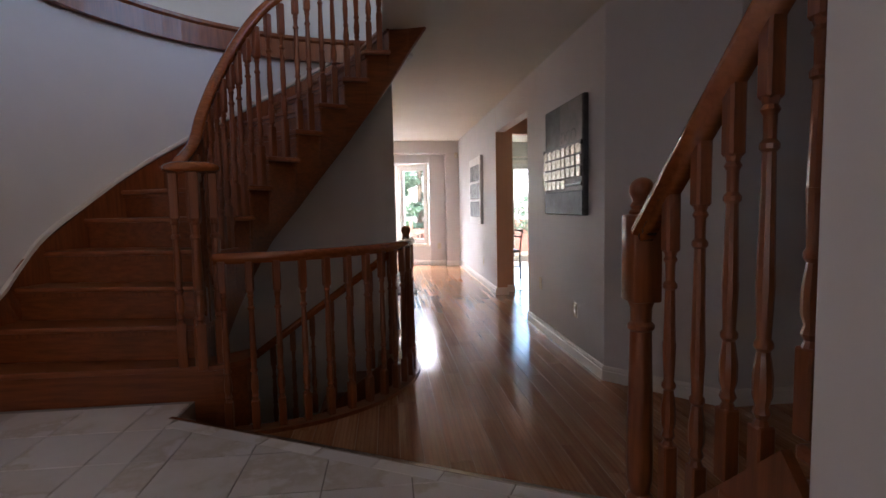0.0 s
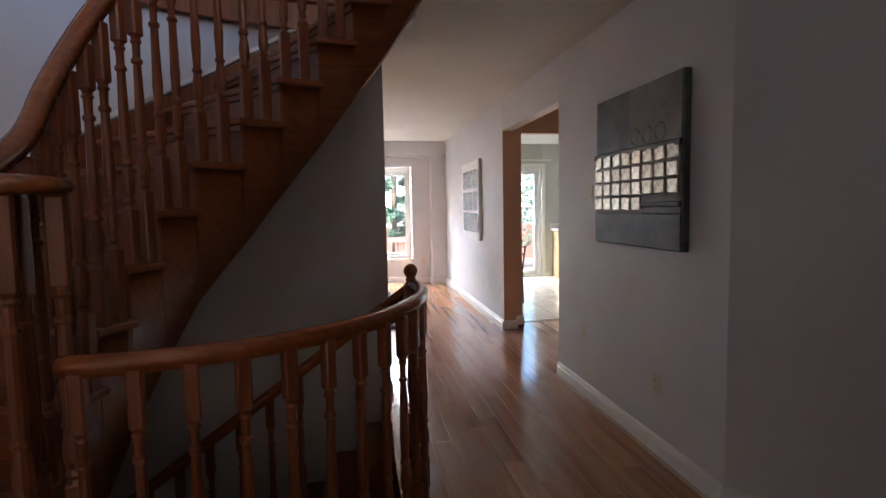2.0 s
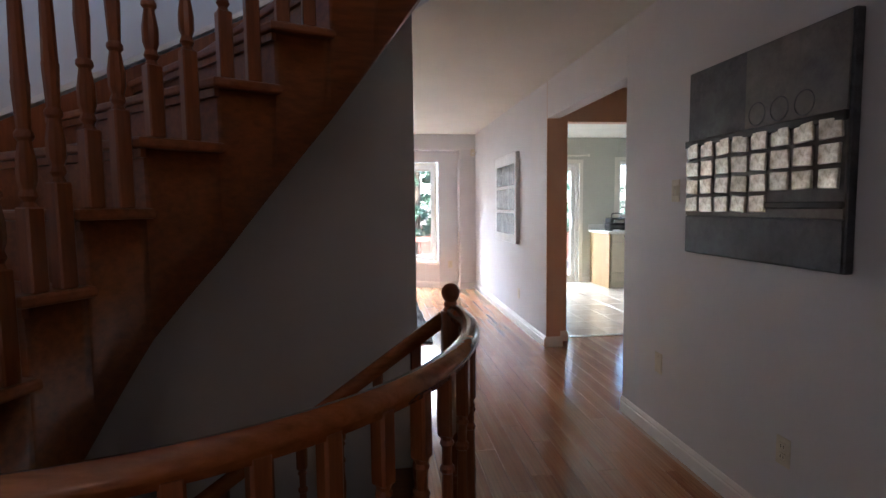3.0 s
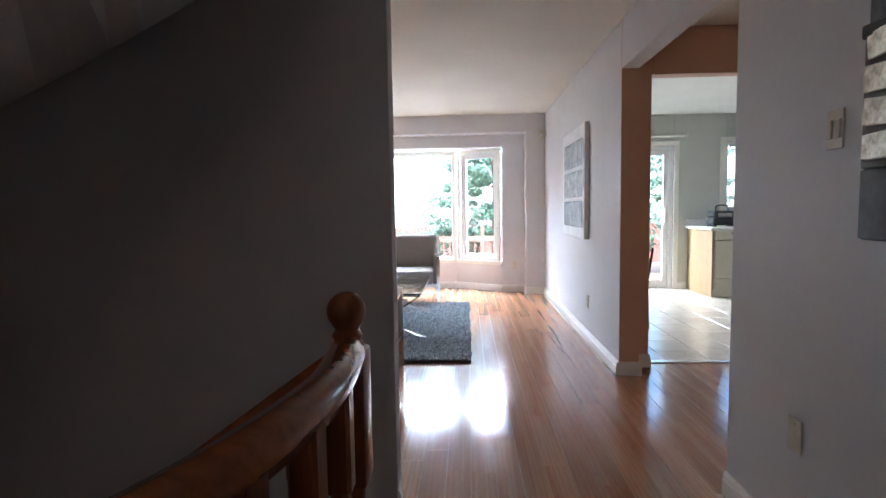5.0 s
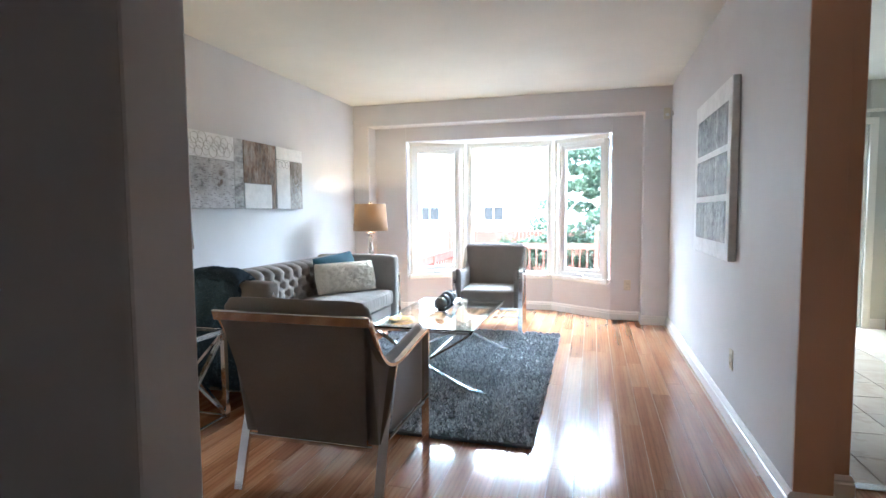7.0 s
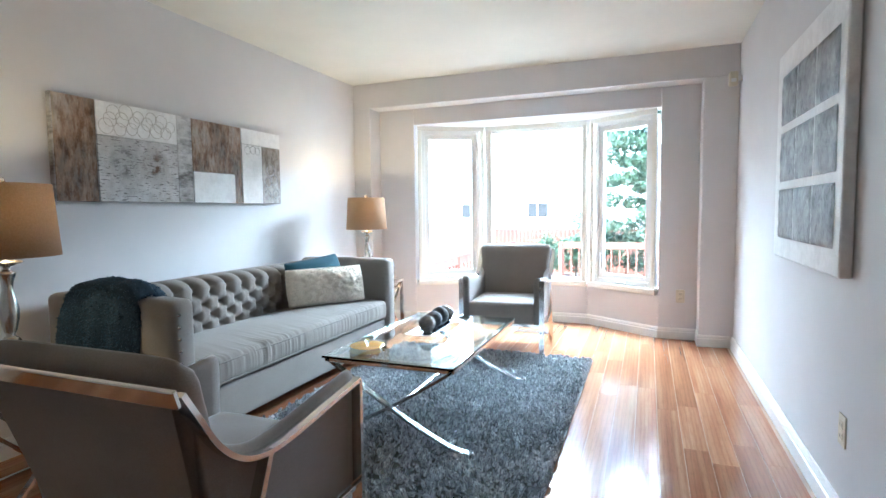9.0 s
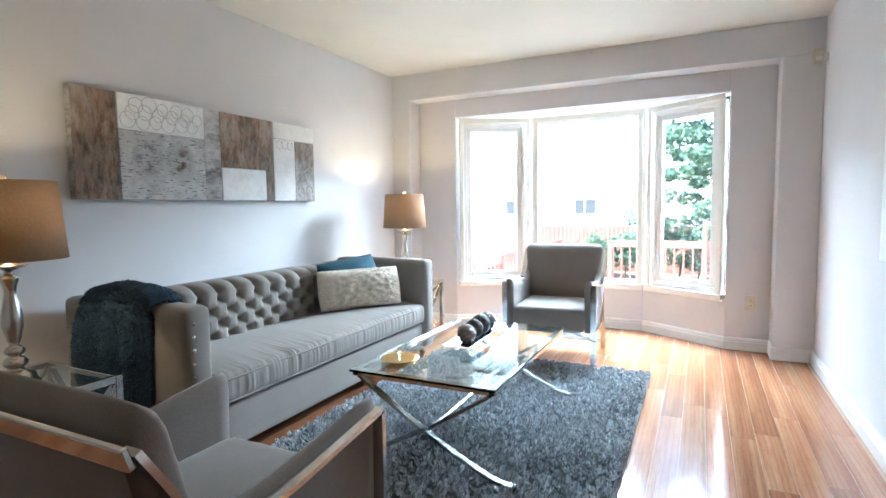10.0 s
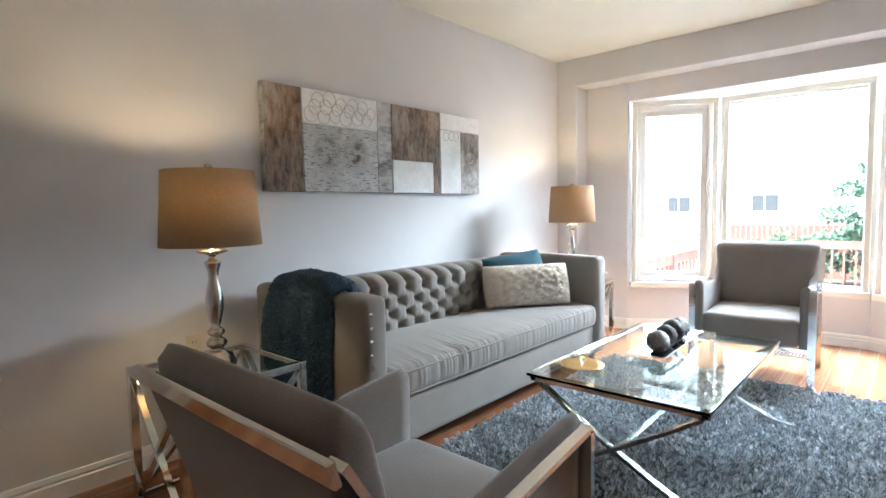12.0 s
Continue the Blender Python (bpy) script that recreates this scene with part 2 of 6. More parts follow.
def prism(points, z0, z1):
    """A polygon of the plan raised from z0 to z1."""
    bm = bmesh.new()
    a = [bm.verts.new((x, y, z0)) for x, y in points]
    b = [bm.verts.new((x, y, z1)) for x, y in points]
    bm.faces.new(a[::-1])
    bm.faces.new(b)
    for i in range(len(a)):
        j = (i + 1) % len(a)
        bm.faces.new((a[i], a[j], b[j], b[i]))
    return bm


def lathe(profile, seg=20):
    """Turns (radius, height) pairs about z."""
    bm = bmesh.new()
    rings = []
    for r, z in profile:
        rings.append([bm.verts.new((r * math.cos(2 * math.pi * i / seg), r * math.sin(2 * math.pi * i / seg), z)) for i in range(seg)] if r > 1e-5 else [bm.verts.new((0, 0, z))])
    for a, b in zip(rings, rings[1:]):
        for i in range(seg):
            j = (i + 1) % seg
            if len(a) == 1 and len(b) > 1:
                bm.faces.new((a[0], b[j], b[i]))
            elif len(b) == 1 and len(a) > 1:
                bm.faces.new((a[i], a[j], b[0]))
            elif len(a) > 1:
                bm.faces.new((a[i], a[j], b[j], b[i]))
    for ring, flip in ((rings[0], True), (rings[-1], False)):
        if len(ring) > 1:
            bm.faces.new(ring[::-1] if flip else ring)
    return bm


def sweep(path, section, up=(0, 0, 1), closed=False):
    """Carries a closed section of (side, up) pairs along a path of points."""
    bm = bmesh.new()
    pts = [Vector(p) for p in path]
    n = len(pts)
    rings = []
    up = Vector(up)
    for i, p in enumerate(pts):
        a = pts[(i - 1) % n] if closed or i else p
        b = pts[(i + 1) % n] if closed or i < n - 1 else p
        t = (b - a).normalized()
        side = t.cross(up).normalized()
        top = side.cross(t).normalized()
        k = 1.0
        if 0 < i < n - 1 or closed:
            c = (p - a).normalized().dot((b - p).normalized())
            k = 1 / max(0.5, math.sqrt(max(0.0, (1 + c) / 2)))
        rings.append([bm.verts.new(p + side * (s * k) + top * u) for s, u in section])
    m = len(section)
    for i in range(n if closed else n - 1):
        a, b = rings[i], rings[(i + 1) % n]
        for j in range(m):
            bm.faces.new((a[j], a[(j + 1) % m], b[(j + 1) % m], b[j]))
    if not closed:
        bm.faces.new(rings[0][::-1])
        bm.faces.new(rings[-1])
    return bm


def round_section(r, seg=10):
    return [(r * math.cos(2 * math.pi * i / seg), r * math.sin(2 * math.pi * i / seg)) for i in range(seg)]


def rect_section(w, h):
    return [(-w / 2, -h / 2), (w / 2, -h / 2), (w / 2, h / 2), (-w / 2, h / 2)]


def smooth_path(points, steps=6):
    """A Catmull-Rom curve through the points."""
    p = [Vector(q) for q in points]
    p = [2 * p[0] - p[1]] + p + [2 * p[-1] - p[-2]]
    out = []
    for i in range(1, len(p) - 2):
        for k in range(steps):
            t = k / steps
            out.append(0.5 * (2 * p[i] + (p[i + 1] - p[i - 1]) * t + (2 * p[i - 1] - 5 * p[i] + 4 * p[i + 1] - p[i + 2]) * t * t
                              + (3 * p[i] - p[i - 1] - 3 * p[i + 1] + p[i + 2]) * t ** 3))
    out.append(p[-2])
    return out


# ---- plan ----
CEIL = 2.49
XR = 1.575          # face of the hall's and living room's long wall
XL = -2.00          # face of the wall behind the sofa
YF = 11.5           # face of the window wall
FOYER = 0.195       # the marble foyer lies one step above the hall
RISE = 0.195
UP = RISE * 14      # upper floor
CX, CY, RIN, ROUT = 0.05, 4.0, 0.95, 2.1    # the winding stair
GX, GY, GR = -0.75, 4.9, 1.05                # the curved guard
YD, XD = 6.12, 0.215                         # wall between stairwell and living room, and its free end


def tile_edge(x):
    return 3.1 - 0.55 * (x - 0.0)


# ---- large structure ----
def wall_box(name, *b, mat="wall", bevel=0.006):
    return structure(name, box(*b, bevel=bevel, seg=2), mat)


# long wall with the opening to the kitchen passage
wall_box("wall_hall", XR, 4.364, 0, XR + 0.12, 6.30, CEIL)
wall_box("wall_hall_header", XR, 6.30, 2.152, XR + 0.12, 7.875, CEIL)
wall_box("wall_living", XR, 7.885, 0, XR + 0.14, YF + 0.9, CEIL)
# thin end piece, so the jamb face carries the bounce-tinted paint
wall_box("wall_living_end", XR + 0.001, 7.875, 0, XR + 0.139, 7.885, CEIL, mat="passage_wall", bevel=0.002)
# angled wall and the one beyond it, towards the side stair
structure("wall_angled", prism([(XR, 4.364), (2.12, 3.83), (2.2, 3.9), (XR + 0.1, 4.44)], 0, CEIL), "wall")
wall_box("wall_side", 2.12, 3.80, 0, 3.6, 3.92, CEIL)
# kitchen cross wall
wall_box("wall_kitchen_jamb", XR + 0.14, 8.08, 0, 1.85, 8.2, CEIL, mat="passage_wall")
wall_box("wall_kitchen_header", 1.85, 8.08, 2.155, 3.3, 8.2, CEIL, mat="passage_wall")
wall_box("wall_kitchen_end", 3.3, 8.08, 0, 5.5, 8.2, CEIL)
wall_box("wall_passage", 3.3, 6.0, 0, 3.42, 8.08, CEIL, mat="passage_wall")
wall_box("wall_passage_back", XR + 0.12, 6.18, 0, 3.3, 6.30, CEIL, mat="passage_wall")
# wall between the stairwell and the living room
wall_box("wall_stairwell", XL - 0.2, YD, -2.6, XD, YD + 0.12, CEIL)
wall_box("wall_sofa", XL - 0.12, YD + 0.12, 0, XL, YF + 0.6, CEIL)

# window wall with its recess and bay
REC = 11.71
wall_box("wall_window_header", XL, YF, 2.24, XR, REC + 0.12, CEIL)
wall_box("wall_window_pier_west", XL, YF, 0, -1.80, REC + 0.12, 2.24)
wall_box("wall_window_pier_east", 1.315, YF, 0, XR, REC + 0.12, 2.24)
wall_box("wall_recess_west", -1.80, REC, 0, -1.40, REC + 0.12, 2.24)
wall_box("wall_recess_east", 1.0, REC, 0, 1.315, REC + 0.12, 2.24)
wall_box("wall_recess_lintel", -1.40, REC, 2.07, 1.0, REC + 0.12, 2.24)
BAY = [(1.0, REC), (0.33, 12.13), (-0.73, 12.13), (-1.40, REC)]
structure("bay_ceiling", prism([(1.1, REC + 0.1), (0.36, 12.3), (-0.76, 12.3), (-1.5, REC + 0.1)], 2.07, 2.2), "trim")


def bay_frame(i):
    """Start, direction along, outward normal and length of a side of the bay."""
    a, b = Vector((*BAY[i], 0)), Vector((*BAY[i + 1], 0))
    d = (b - a).normalized()
    return a, d, Vector((d.y, -d.x, 0)) * (1 if Vector((d.y, -d.x, 0)).y > 0 else -1), (b - a).length


def bay_matrix(i):
    """Local x along the side, y outwards, z up."""
    a, d, n, ln = bay_frame(i)
    m = Matrix.Identity(4)
    for r in range(3):
        m[r][0], m[r][1], m[r][3] = d[r], n[r], a[r]
    return m, ln


SILL, HEAD = 0.44, 2.03
for i, nm in enumerate(("east", "middle", "west")):
    m, ln = bay_matrix(i)
    bm = box(0, 0, 0, ln, 0.12, SILL - 0.03, 0.004)
    bmesh.ops.transform(bm, matrix=m, verts=bm.verts[:])
    structure("wall_bay_" + nm, bm, "wall")

# kitchen walls
KY = 11.85
wall_box("wall_kitchen_far_a", XR + 0.14, KY, 0, 2.05, KY + 0.15, CEIL, mat="kitchen_wall")
wall_box("wall_kitchen_far_b", 2.05, KY, 2.05, 3.45, KY + 0.15, CEIL, mat="kitchen_wall")
wall_box("wall_kitchen_far_c", 3.45, KY, 0, 4.16, KY + 0.15, CEIL, mat="kitchen_wall")
wall_box("wall_kitchen_far_d", 4.16, KY, 0, 5.06, KY + 0.15, 1.12, mat="kitchen_wall")
wall_box("wall_kitchen_far_e", 4.16, KY, 2.1, 5.06, KY + 0.15, CEIL, mat="kitchen_wall")
wall_box("wall_kitchen_far_f", 5.06, KY, 0, 5.5, KY + 0.15, CEIL, mat="kitchen_wall")
wall_box("wall_kitchen_side", 5.5, 8.08, 0, 5.62, KY + 0.15, CEIL, mat="kitchen_wall")

# stair wall: straight, then round the winding stair, up to the gallery
arc = [(CX + (ROUT + 0.01) * math.cos(radians(a)), CY + (ROUT + 0.01) * math.sin(radians(a))) for a in range(180, 90, -2)]
arc_out = [(CX + (ROUT + 0.12) * math.cos(radians(a)), CY + (ROUT + 0.12) * math.sin(radians(a))) for a in range(180, 90, -2)]
structure("wall_stair_curved", prism([(-2.05, -2.4)] + arc + [(XD - 0.003, YD - 0.01), (XD - 0.003, YD + 0.05)] + arc_out[::-1] + [(-2.17, -2.4)], -2.6, UP - 0.13), "wall", smooth=True)
wall_box("wall_front", -3.6, -2.52, 0, 3.6, -2.4, 5.2)
wall_box("wall_upper_west", -3.6, -2.4, UP, -3.48, 8.0, 5.2)
wall_box("wall_upper_north", -3.6, 7.4, UP, 3.6, 7.52, 5.2)
wall_box("wall_east", 3.6, -2.4, 0, 3.72, 4.0, 5.2)
structure("ceiling_upper", box(-3.6, -2.5, 5.2, 3.7, 7.6, 5.3), "ceiling")
wall_box("wall_sidestair", 0.80, -1.6, 0, 0.92, 1.73, CEIL)

# ceilings
structure("ceiling", prism([(0.14, -2.4), (3.6, -2.4), (3.6, 6.2), (5.5, 6.2), (5.5, KY + 0.1), (XR + 0.1, KY + 0.1), (XR + 0.1, REC + 0.1),
                            (XL - 0.1, REC + 0.1), (XL - 0.1, YD + 0.06), (0.14, YD + 0.06)], CEIL, CEIL + 0.1), "ceiling")
structure("floor_upper", prism([(0.14, -2.4), (3.6, -2.4), (3.6, 7.5), (-3.5, 7.5), (-3.5, -2.4), (-2.17, -2.4)] + arc_out + [(CX + 0.2, 6.22), (0.14, 4.96)], UP - 0.12, UP), "ceiling")

# floors
gar = [(GX + GR * math.cos(radians(a)), GY + GR * math.sin(radians(a))) for a in range(-98, 12, 5)]
structure("floor", prism([(-0.9, 3.86)] + gar + [(0.28, YD), (XL, YD), (XL, REC + 0.6), (XR + 0.1, REC + 0.6), (XR + 0.1, 8.2), (3.3, 8.2), (3.3, 6.2), (XR + 0.1, 6.2),
                          (XR + 0.1, 4.4), (2.2, 3.86), (3.6, 3.86), (3.6, 1.0), (-0.9, 1.0)], -0.12, -0.0012), "floor_base")
structure("floor_foyer", prism([(-2.1, -2.4), (0.87, -2.4), (0.87, tile_edge(0.87)), (-0.92, tile_edge(-0.92)), (-0.92, 3.86), (-2.1, 3.86)], -0.05, FOYER - 0.004), "grout")
structure("floor_kitchen", box(XR + 0.14, 8.2, -0.1, 5.5, KY, -0.004), "grout")
structure("floor_basement", box(-2.6, 3.0, -2.7, 1.6, 6.2, -2.6), "floor_base")
# basement walls, added to keep outside light out of the stairwell
wall_box("wall_basement_west", -2.6, 3.0, -2.6, -2.45, 6.2, 0.3)
wall_box("wall_basement_south", -2.6, 2.9, -2.6, 1.6, 3.0, -0.1)
wall_box("wall_basement_east", 1.5, 3.0, -2.6, 1.6, 6.2, -0.1)
structure("floor_under_stair", box(-2.6, 3.0, -0.14, -1.85, 6.13, -0.02), "floor_base")
# unseen slab and walls round basement and stair, added to block stray daylight
structure("floor_foundation", box(-3.72, -2.52, -2.9, 3.72, 6.24, -2.7), "floor_base")
wall_box("wall_outer_west", -3.84, -2.52, -2.7, -3.72, 7.52, 5.2)
wall_box("wall_outer_north", -3.72, 6.24, -2.7, -2.12, 6.36, UP - 0.12)
wall_box("wall_foundation_south", -3.72, -2.52, -2.7, 3.72, -2.4, -0.01)
wall_box("wall_foundation_east", 3.6, -2.4, -2.7, 3.72, 6.24, -0.13)
wall_box("wall_foundation_north", -2.1, 6.25, -2.7, 3.72, 6.37, -0.13)
structure("ground", box(-400, 12.6, -1.2, 400, 900, -1.0), "bark")

# ---- trim ----
BASE_SECTION = [(0, 0), (0.016, 0), (0.016, 0.075), (0.011, 0.082), (0.013, 0.092), (0.006, 0.112), (0, 0.114)]


def skirting(path, z=0.0, name="baseboard", h=0.88):
    """A moulded baseboard; the room lies to the right of the path."""
    return structure(name, sweep([(x, y, z) for x, y in path], [(s, u * h) for s, u in BASE_SECTION]), "trim")


skirting([(2.06, 3.80), (XR, 4.364)][::-1])
skirting([(XR, 4.364), (XR, 6.30)][::-1])
skirting([(3.5, 3.80), (2.12, 3.80)][::-1])
skirting([(XR + 0.14, 8.08), (XR + 0.14, 7.875), (XR, 7.875), (XR, YF), (1.315, YF), (1.315, REC), (1.0, REC), (0.33, 12.13), (-0.73, 12.13), (-1.40, REC),
          (-1.80, REC), (-1.80, YF), (XL, YF), (XL, YD + 0.12), (XD, YD + 0.12), (XD, YD)][::-1])
skirting([(1.85, 8.2), (1.85, 8.08), (XR + 0.14, 8.08)][::-1])
skirting([(3.655, KY), (3.52, KY)][::-1])


# ---- windows ----
def casement(name, m, ln, side, crank=True):
    """A window on one side of the bay: casing, frame, sash, pane, crank handle, lock."""
    ob = structure(name, prism([(0, 0.085), (ln, 0.085), (ln, 0.12), (0, 0.12)], SILL - 0.03, SILL), "trim", "white-painted bay window with cream casing")
    ob.matrix_world = m
    e = 0.035 if crank else 0.015
    for nm, b in (("casing", (e, -0.018, HEAD - 0.01, ln - e, 0.0, HEAD + 0.035)), ("sill", (e - 0.01, -0.03, SILL - 0.055, ln - e + 0.01, 0.085, SILL)),
                  ("casing", (e, -0.018, SILL, e + 0.042, 0.0, HEAD - 0.01)), ("casing", (ln - e - 0.042, -0.018, SILL, ln - e, 0.0, HEAD - 0.01))):
        part(nm, box(*b, bevel=0.006, seg=2), "casing", ob)
    inset, fw = (0.03, 0.05) if crank else (0.018, 0.02)
    f0, f1 = e + inset, ln - e - inset
    for b in ((f0, 0.012, SILL, f0 + fw, 0.09, HEAD), (f1 - fw, 0.012, SILL, f1, 0.09, HEAD), (f0 + fw, 0.012, SILL, f1 - fw, 0.09, SILL + fw), (f0 + fw, 0.012, HEAD - fw, f1 - fw, 0.09, HEAD)):
        part("window_frame", box(*b, bevel=0.004, seg=2), "trim", ob)
    s0, s1, z0, z1 = f0 + fw, f1 - fw, SILL + fw, HEAD - fw
    sw = 0.045 if crank else 0.012
    for b in ((s0, 0.03, z0, s0 + sw, 0.075, z1), (s1 - sw, 0.03, z0, s1, 0.075, z1), (s0 + sw, 0.03, z0, s1 - sw, 0.075, z0 + sw), (s0 + sw, 0.03, z1 - sw, s1 - sw, 0.075, z1)):
        part("sash", box(*b, bevel=0.005, seg=2), "trim", ob)
    pane = part("pane", box(s0 + sw - 0.005, 0.05, z0 + sw - 0.005, s1 - sw + 0.005, 0.054, z1 - sw + 0.005), "glass", ob)
    pane.visible_shadow = False
    if crank:
        c = (f0 + f1) / 2
        bm = box(c - 0.045, -0.012, SILL + 0.012, c + 0.045, 0.014, SILL + 0.034, 0.006, 2)
        join(bm, sweep(smooth_path([(c - 0.03, -0.02, SILL + 0.034), (c + 0.01, -0.035, SILL + 0.05), (c + 0.05, -0.03, SILL + 0.04)]), round_section(0.006, 8)))
        part("crank_handle", bm, "white_plastic", ob)
        lx = s0 + sw * 0.5 if side > 0 else s1 - sw * 0.5
        part("lock", box(lx - 0.009, 0.004, SILL + 0.2, lx + 0.009, 0.03, SILL + 0.3, 0.005, 2), "white_plastic", ob)
    return ob


M["casing"] = paint("cream_casing_paint", (0.80, 0.77, 0.69), 0.35, 30, 0.03, 0.02)
for i in range(3):
    m, ln = bay_matrix(i)
    casement("window_%d" % (i + 1), m, ln, -1 if i == 0 else 1, i != 1)
for k, (x, y) in enumerate(BAY[1:3]):
    structure("window_post", lathe([(0.05, SILL - 0.03), (0.05, 2.07)], 10), "trim").location = (x, y + 0.045, 0)
    structure("wall_bay_corner", lathe([(0.06, 0.0), (0.06, SILL - 0.031)], 14), "wall").location = (x, y + 0.062, 0)

# patio door
door = structure("door_patio", box(2.05, KY + 0.02, 2.0, 3.45, KY + 0.13, 2.05, 0.004), "trim", "white sliding patio door, closed")
for b in ((2.05, KY + 0.02, 0.0, 2.11, KY + 0.13, 2.0), (3.39, KY + 0.02, 0.0, 3.45, KY + 0.13, 2.0), (2.11, KY + 0.02, 0.0, 3.39, KY + 0.13, 0.04)):
    part("door_frame", box(*b, bevel=0.004), "trim", door)
for x0, x1, yy in ((2.11, 2.79, KY + 0.09), (2.73, 3.39, KY + 0.05)):
    for b in ((x0, yy, 0.04, x0 + 0.07, yy + 0.03, 2.0), (x1 - 0.07, yy, 0.04, x1, yy + 0.03, 2.0), (x0 + 0.07, yy, 0.04, x1 - 0.07, yy + 0.03, 0.13), (x0 + 0.07, yy, 1.93, x1 - 0.07, yy + 0.03, 2.0)):
        part("door_stile", box(*b, bevel=0.004), "trim", door)
    part("pane", box(x0 + 0.07, yy + 0.012, 0.13, x1 - 0.07, yy + 0.018, 1.93), "glass", door).visible_shadow = False
part("door_handle", box(3.335, KY + 0.02, 0.95, 3.36, KY + 0.05, 1.18, 0.008, 2), "white_plastic", door)
for b in ((1.98, KY - 0.016, 0, 2.05, KY, 2.05), (3.45, KY - 0.016, 0, 3.52, KY, 2.05), (1.98, KY - 0.016, 2.05, 3.52, KY, 2.12)):
    structure("trim", box(*b, bevel=0.004), "casing")
# kitchen window and blind
kw = structure("window_4", box(4.16, KY + 0.02, 1.12, 5.06, KY + 0.12, 1.17, 0.004), "trim", "white kitchen window with a lowered blind")
for b in ((4.16, KY + 0.02, 1.17, 4.21, KY + 0.12, 2.1), (5.01, KY + 0.02, 1.17, 5.06, KY + 0.12, 2.1), (4.21, KY + 0.02, 2.05, 5.01, KY + 0.12, 2.1)):
    part("window_frame", box(*b, bevel=0.004), "trim", kw)
for b in ((4.09, KY - 0.016, 1.08, 4.16, KY, 2.16), (5.06, KY - 0.016, 1.08, 5.13, KY, 2.16), (4.16, KY - 0.016, 2.1, 5.06, KY, 2.16), (4.16, KY - 0.03, 1.08, 5.06, KY + 0.02, 1.12)):
    part("casing", box(*b, bevel=0.004), "casing", kw)
part("pane", box(4.21, KY + 0.07, 1.17, 5.01, KY + 0.074, 2.05), "glass", kw).visible_shadow = False
part("crank_handle", box(4.55, KY - 0.01, 1.135, 4.68, KY + 0.03, 1.16, 0.008, 2), "white_plastic", kw)
blind = thing("window_blind", "white slatted blind let down over most of the kitchen window", "blind", (0, 0, 0))
part("headrail", box(4.22, KY + 0.005, 2.02, 5.0, KY + 0.04, 2.06, 0.004), "white_plastic", blind)
slat = box(4.22, -0.012, -0.0015, 5.0, 0.012, 0.0015)
slat_ob = part("slat", slat, "slat", blind)
slat_ob.matrix_local = pose(0, KY + 0.022, 2.0, 38)
for i in range(1, 26):
    s = slat_ob.copy()
    scene.collection.objects.link(s)
    s.matrix_local = pose(0, KY + 0.022, 2.0 - 0.028 * i, 38)
part("bottom_rail", box(4.22, KY + 0.008, 1.275, 5.0, KY + 0.036, 1.295, 0.003), "white_plastic", blind)

# ---- winding stair ----
TH_IN = [188.5, 182, 174, 165, 156, 147, 137, 124, 113, 102, 92, 82, 73]
OUT = [(-2.05, 3.88), (-2.05, 4.08), (-2.05, 4.30)]


def pol(r, a):
    return (CX + r * math.cos(radians(a)), CY + r * math.sin(radians(a)))


TH_OUT = [None, None, None, 166.5, 158, 150] + [141.5 - 8.9 * k for k in range(7)]
fronts = []
for n in range(13):
    o = OUT[n] if n < 3 else pol(ROUT, TH_OUT[n])
    fronts.append((Vector((*pol(RIN, TH_IN[n]), 0)), Vector((*o, 0))))
fronts.append((Vector((*pol(RIN, 64), 0)), Vector((*pol(ROUT, 79), 0))))
stair = thing("staircase", "winding oak staircase with turned balusters and a round handrail", "staircase", (0, 0, 0))


def tread_z(n):
    return FOYER + RISE * n


for n in range(1, 14):
    a, b = fronts[n - 1]
    c, d = fronts[n]
    out_dir = (a - b).normalized()
    nose = Vector((out_dir.y, -out_dir.x, 0))
    if nose.dot(((c + d) - (a + b)) * 0.5) > 0:
        nose = -nose
    a2 = a + out_dir * 0.035 + nose * 0.03
    b2 = b + nose * 0.03
    c2 = c + out_dir * 0.035
    z = tread_z(n)
    if n == 1:
        cx, cy, rr = -0.83, 4.02, 0.2
        pts = [(b2.x, b2.y)] + [(cx + rr * math.cos(radians(t)), cy + rr * math.sin(radians(t))) for t in range(-100, 60, 16)] + [(c.x, c.y), (d.x, d.y)]
        bm = prism(pts, z - 0.03, z)
        cx2 = [(b.x, b.y)] + [(cx + (rr - 0.03) * math.cos(radians(t)), cy + (rr - 0.03) * math.sin(radians(t))) for t in range(-100, 60, 16)] + [(c.x, c.y), (d.x, d.y)]
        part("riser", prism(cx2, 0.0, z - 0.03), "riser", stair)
    else:
        bm = prism([(p.x, p.y) for p in (b2, a2, c2, d)], z - 0.03, z)
        r0 = [(p.x, p.y) for p in (b, a, a - nose * 0.02, b - nose * 0.02)]
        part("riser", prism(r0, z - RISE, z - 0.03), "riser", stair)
    bmesh.ops.bevel(bm, geom=[e for e in bm.edges if e.calc_length() > 0.05], offset=0.008, segments=2, profile=0.5, affect="EDGES")
    part("tread", bm, "tread", stair)
    # scotia under the nosing
    if n > 1:
        part("scotia", sweep([a + nose * 0.008 + out_dir * 0.015 + Vector((0, 0, z - 0.043)), b + nose * 0.008 + Vector((0, 0, z - 0.043))], rect_section(0.016, 0.024)), "stair", stair)

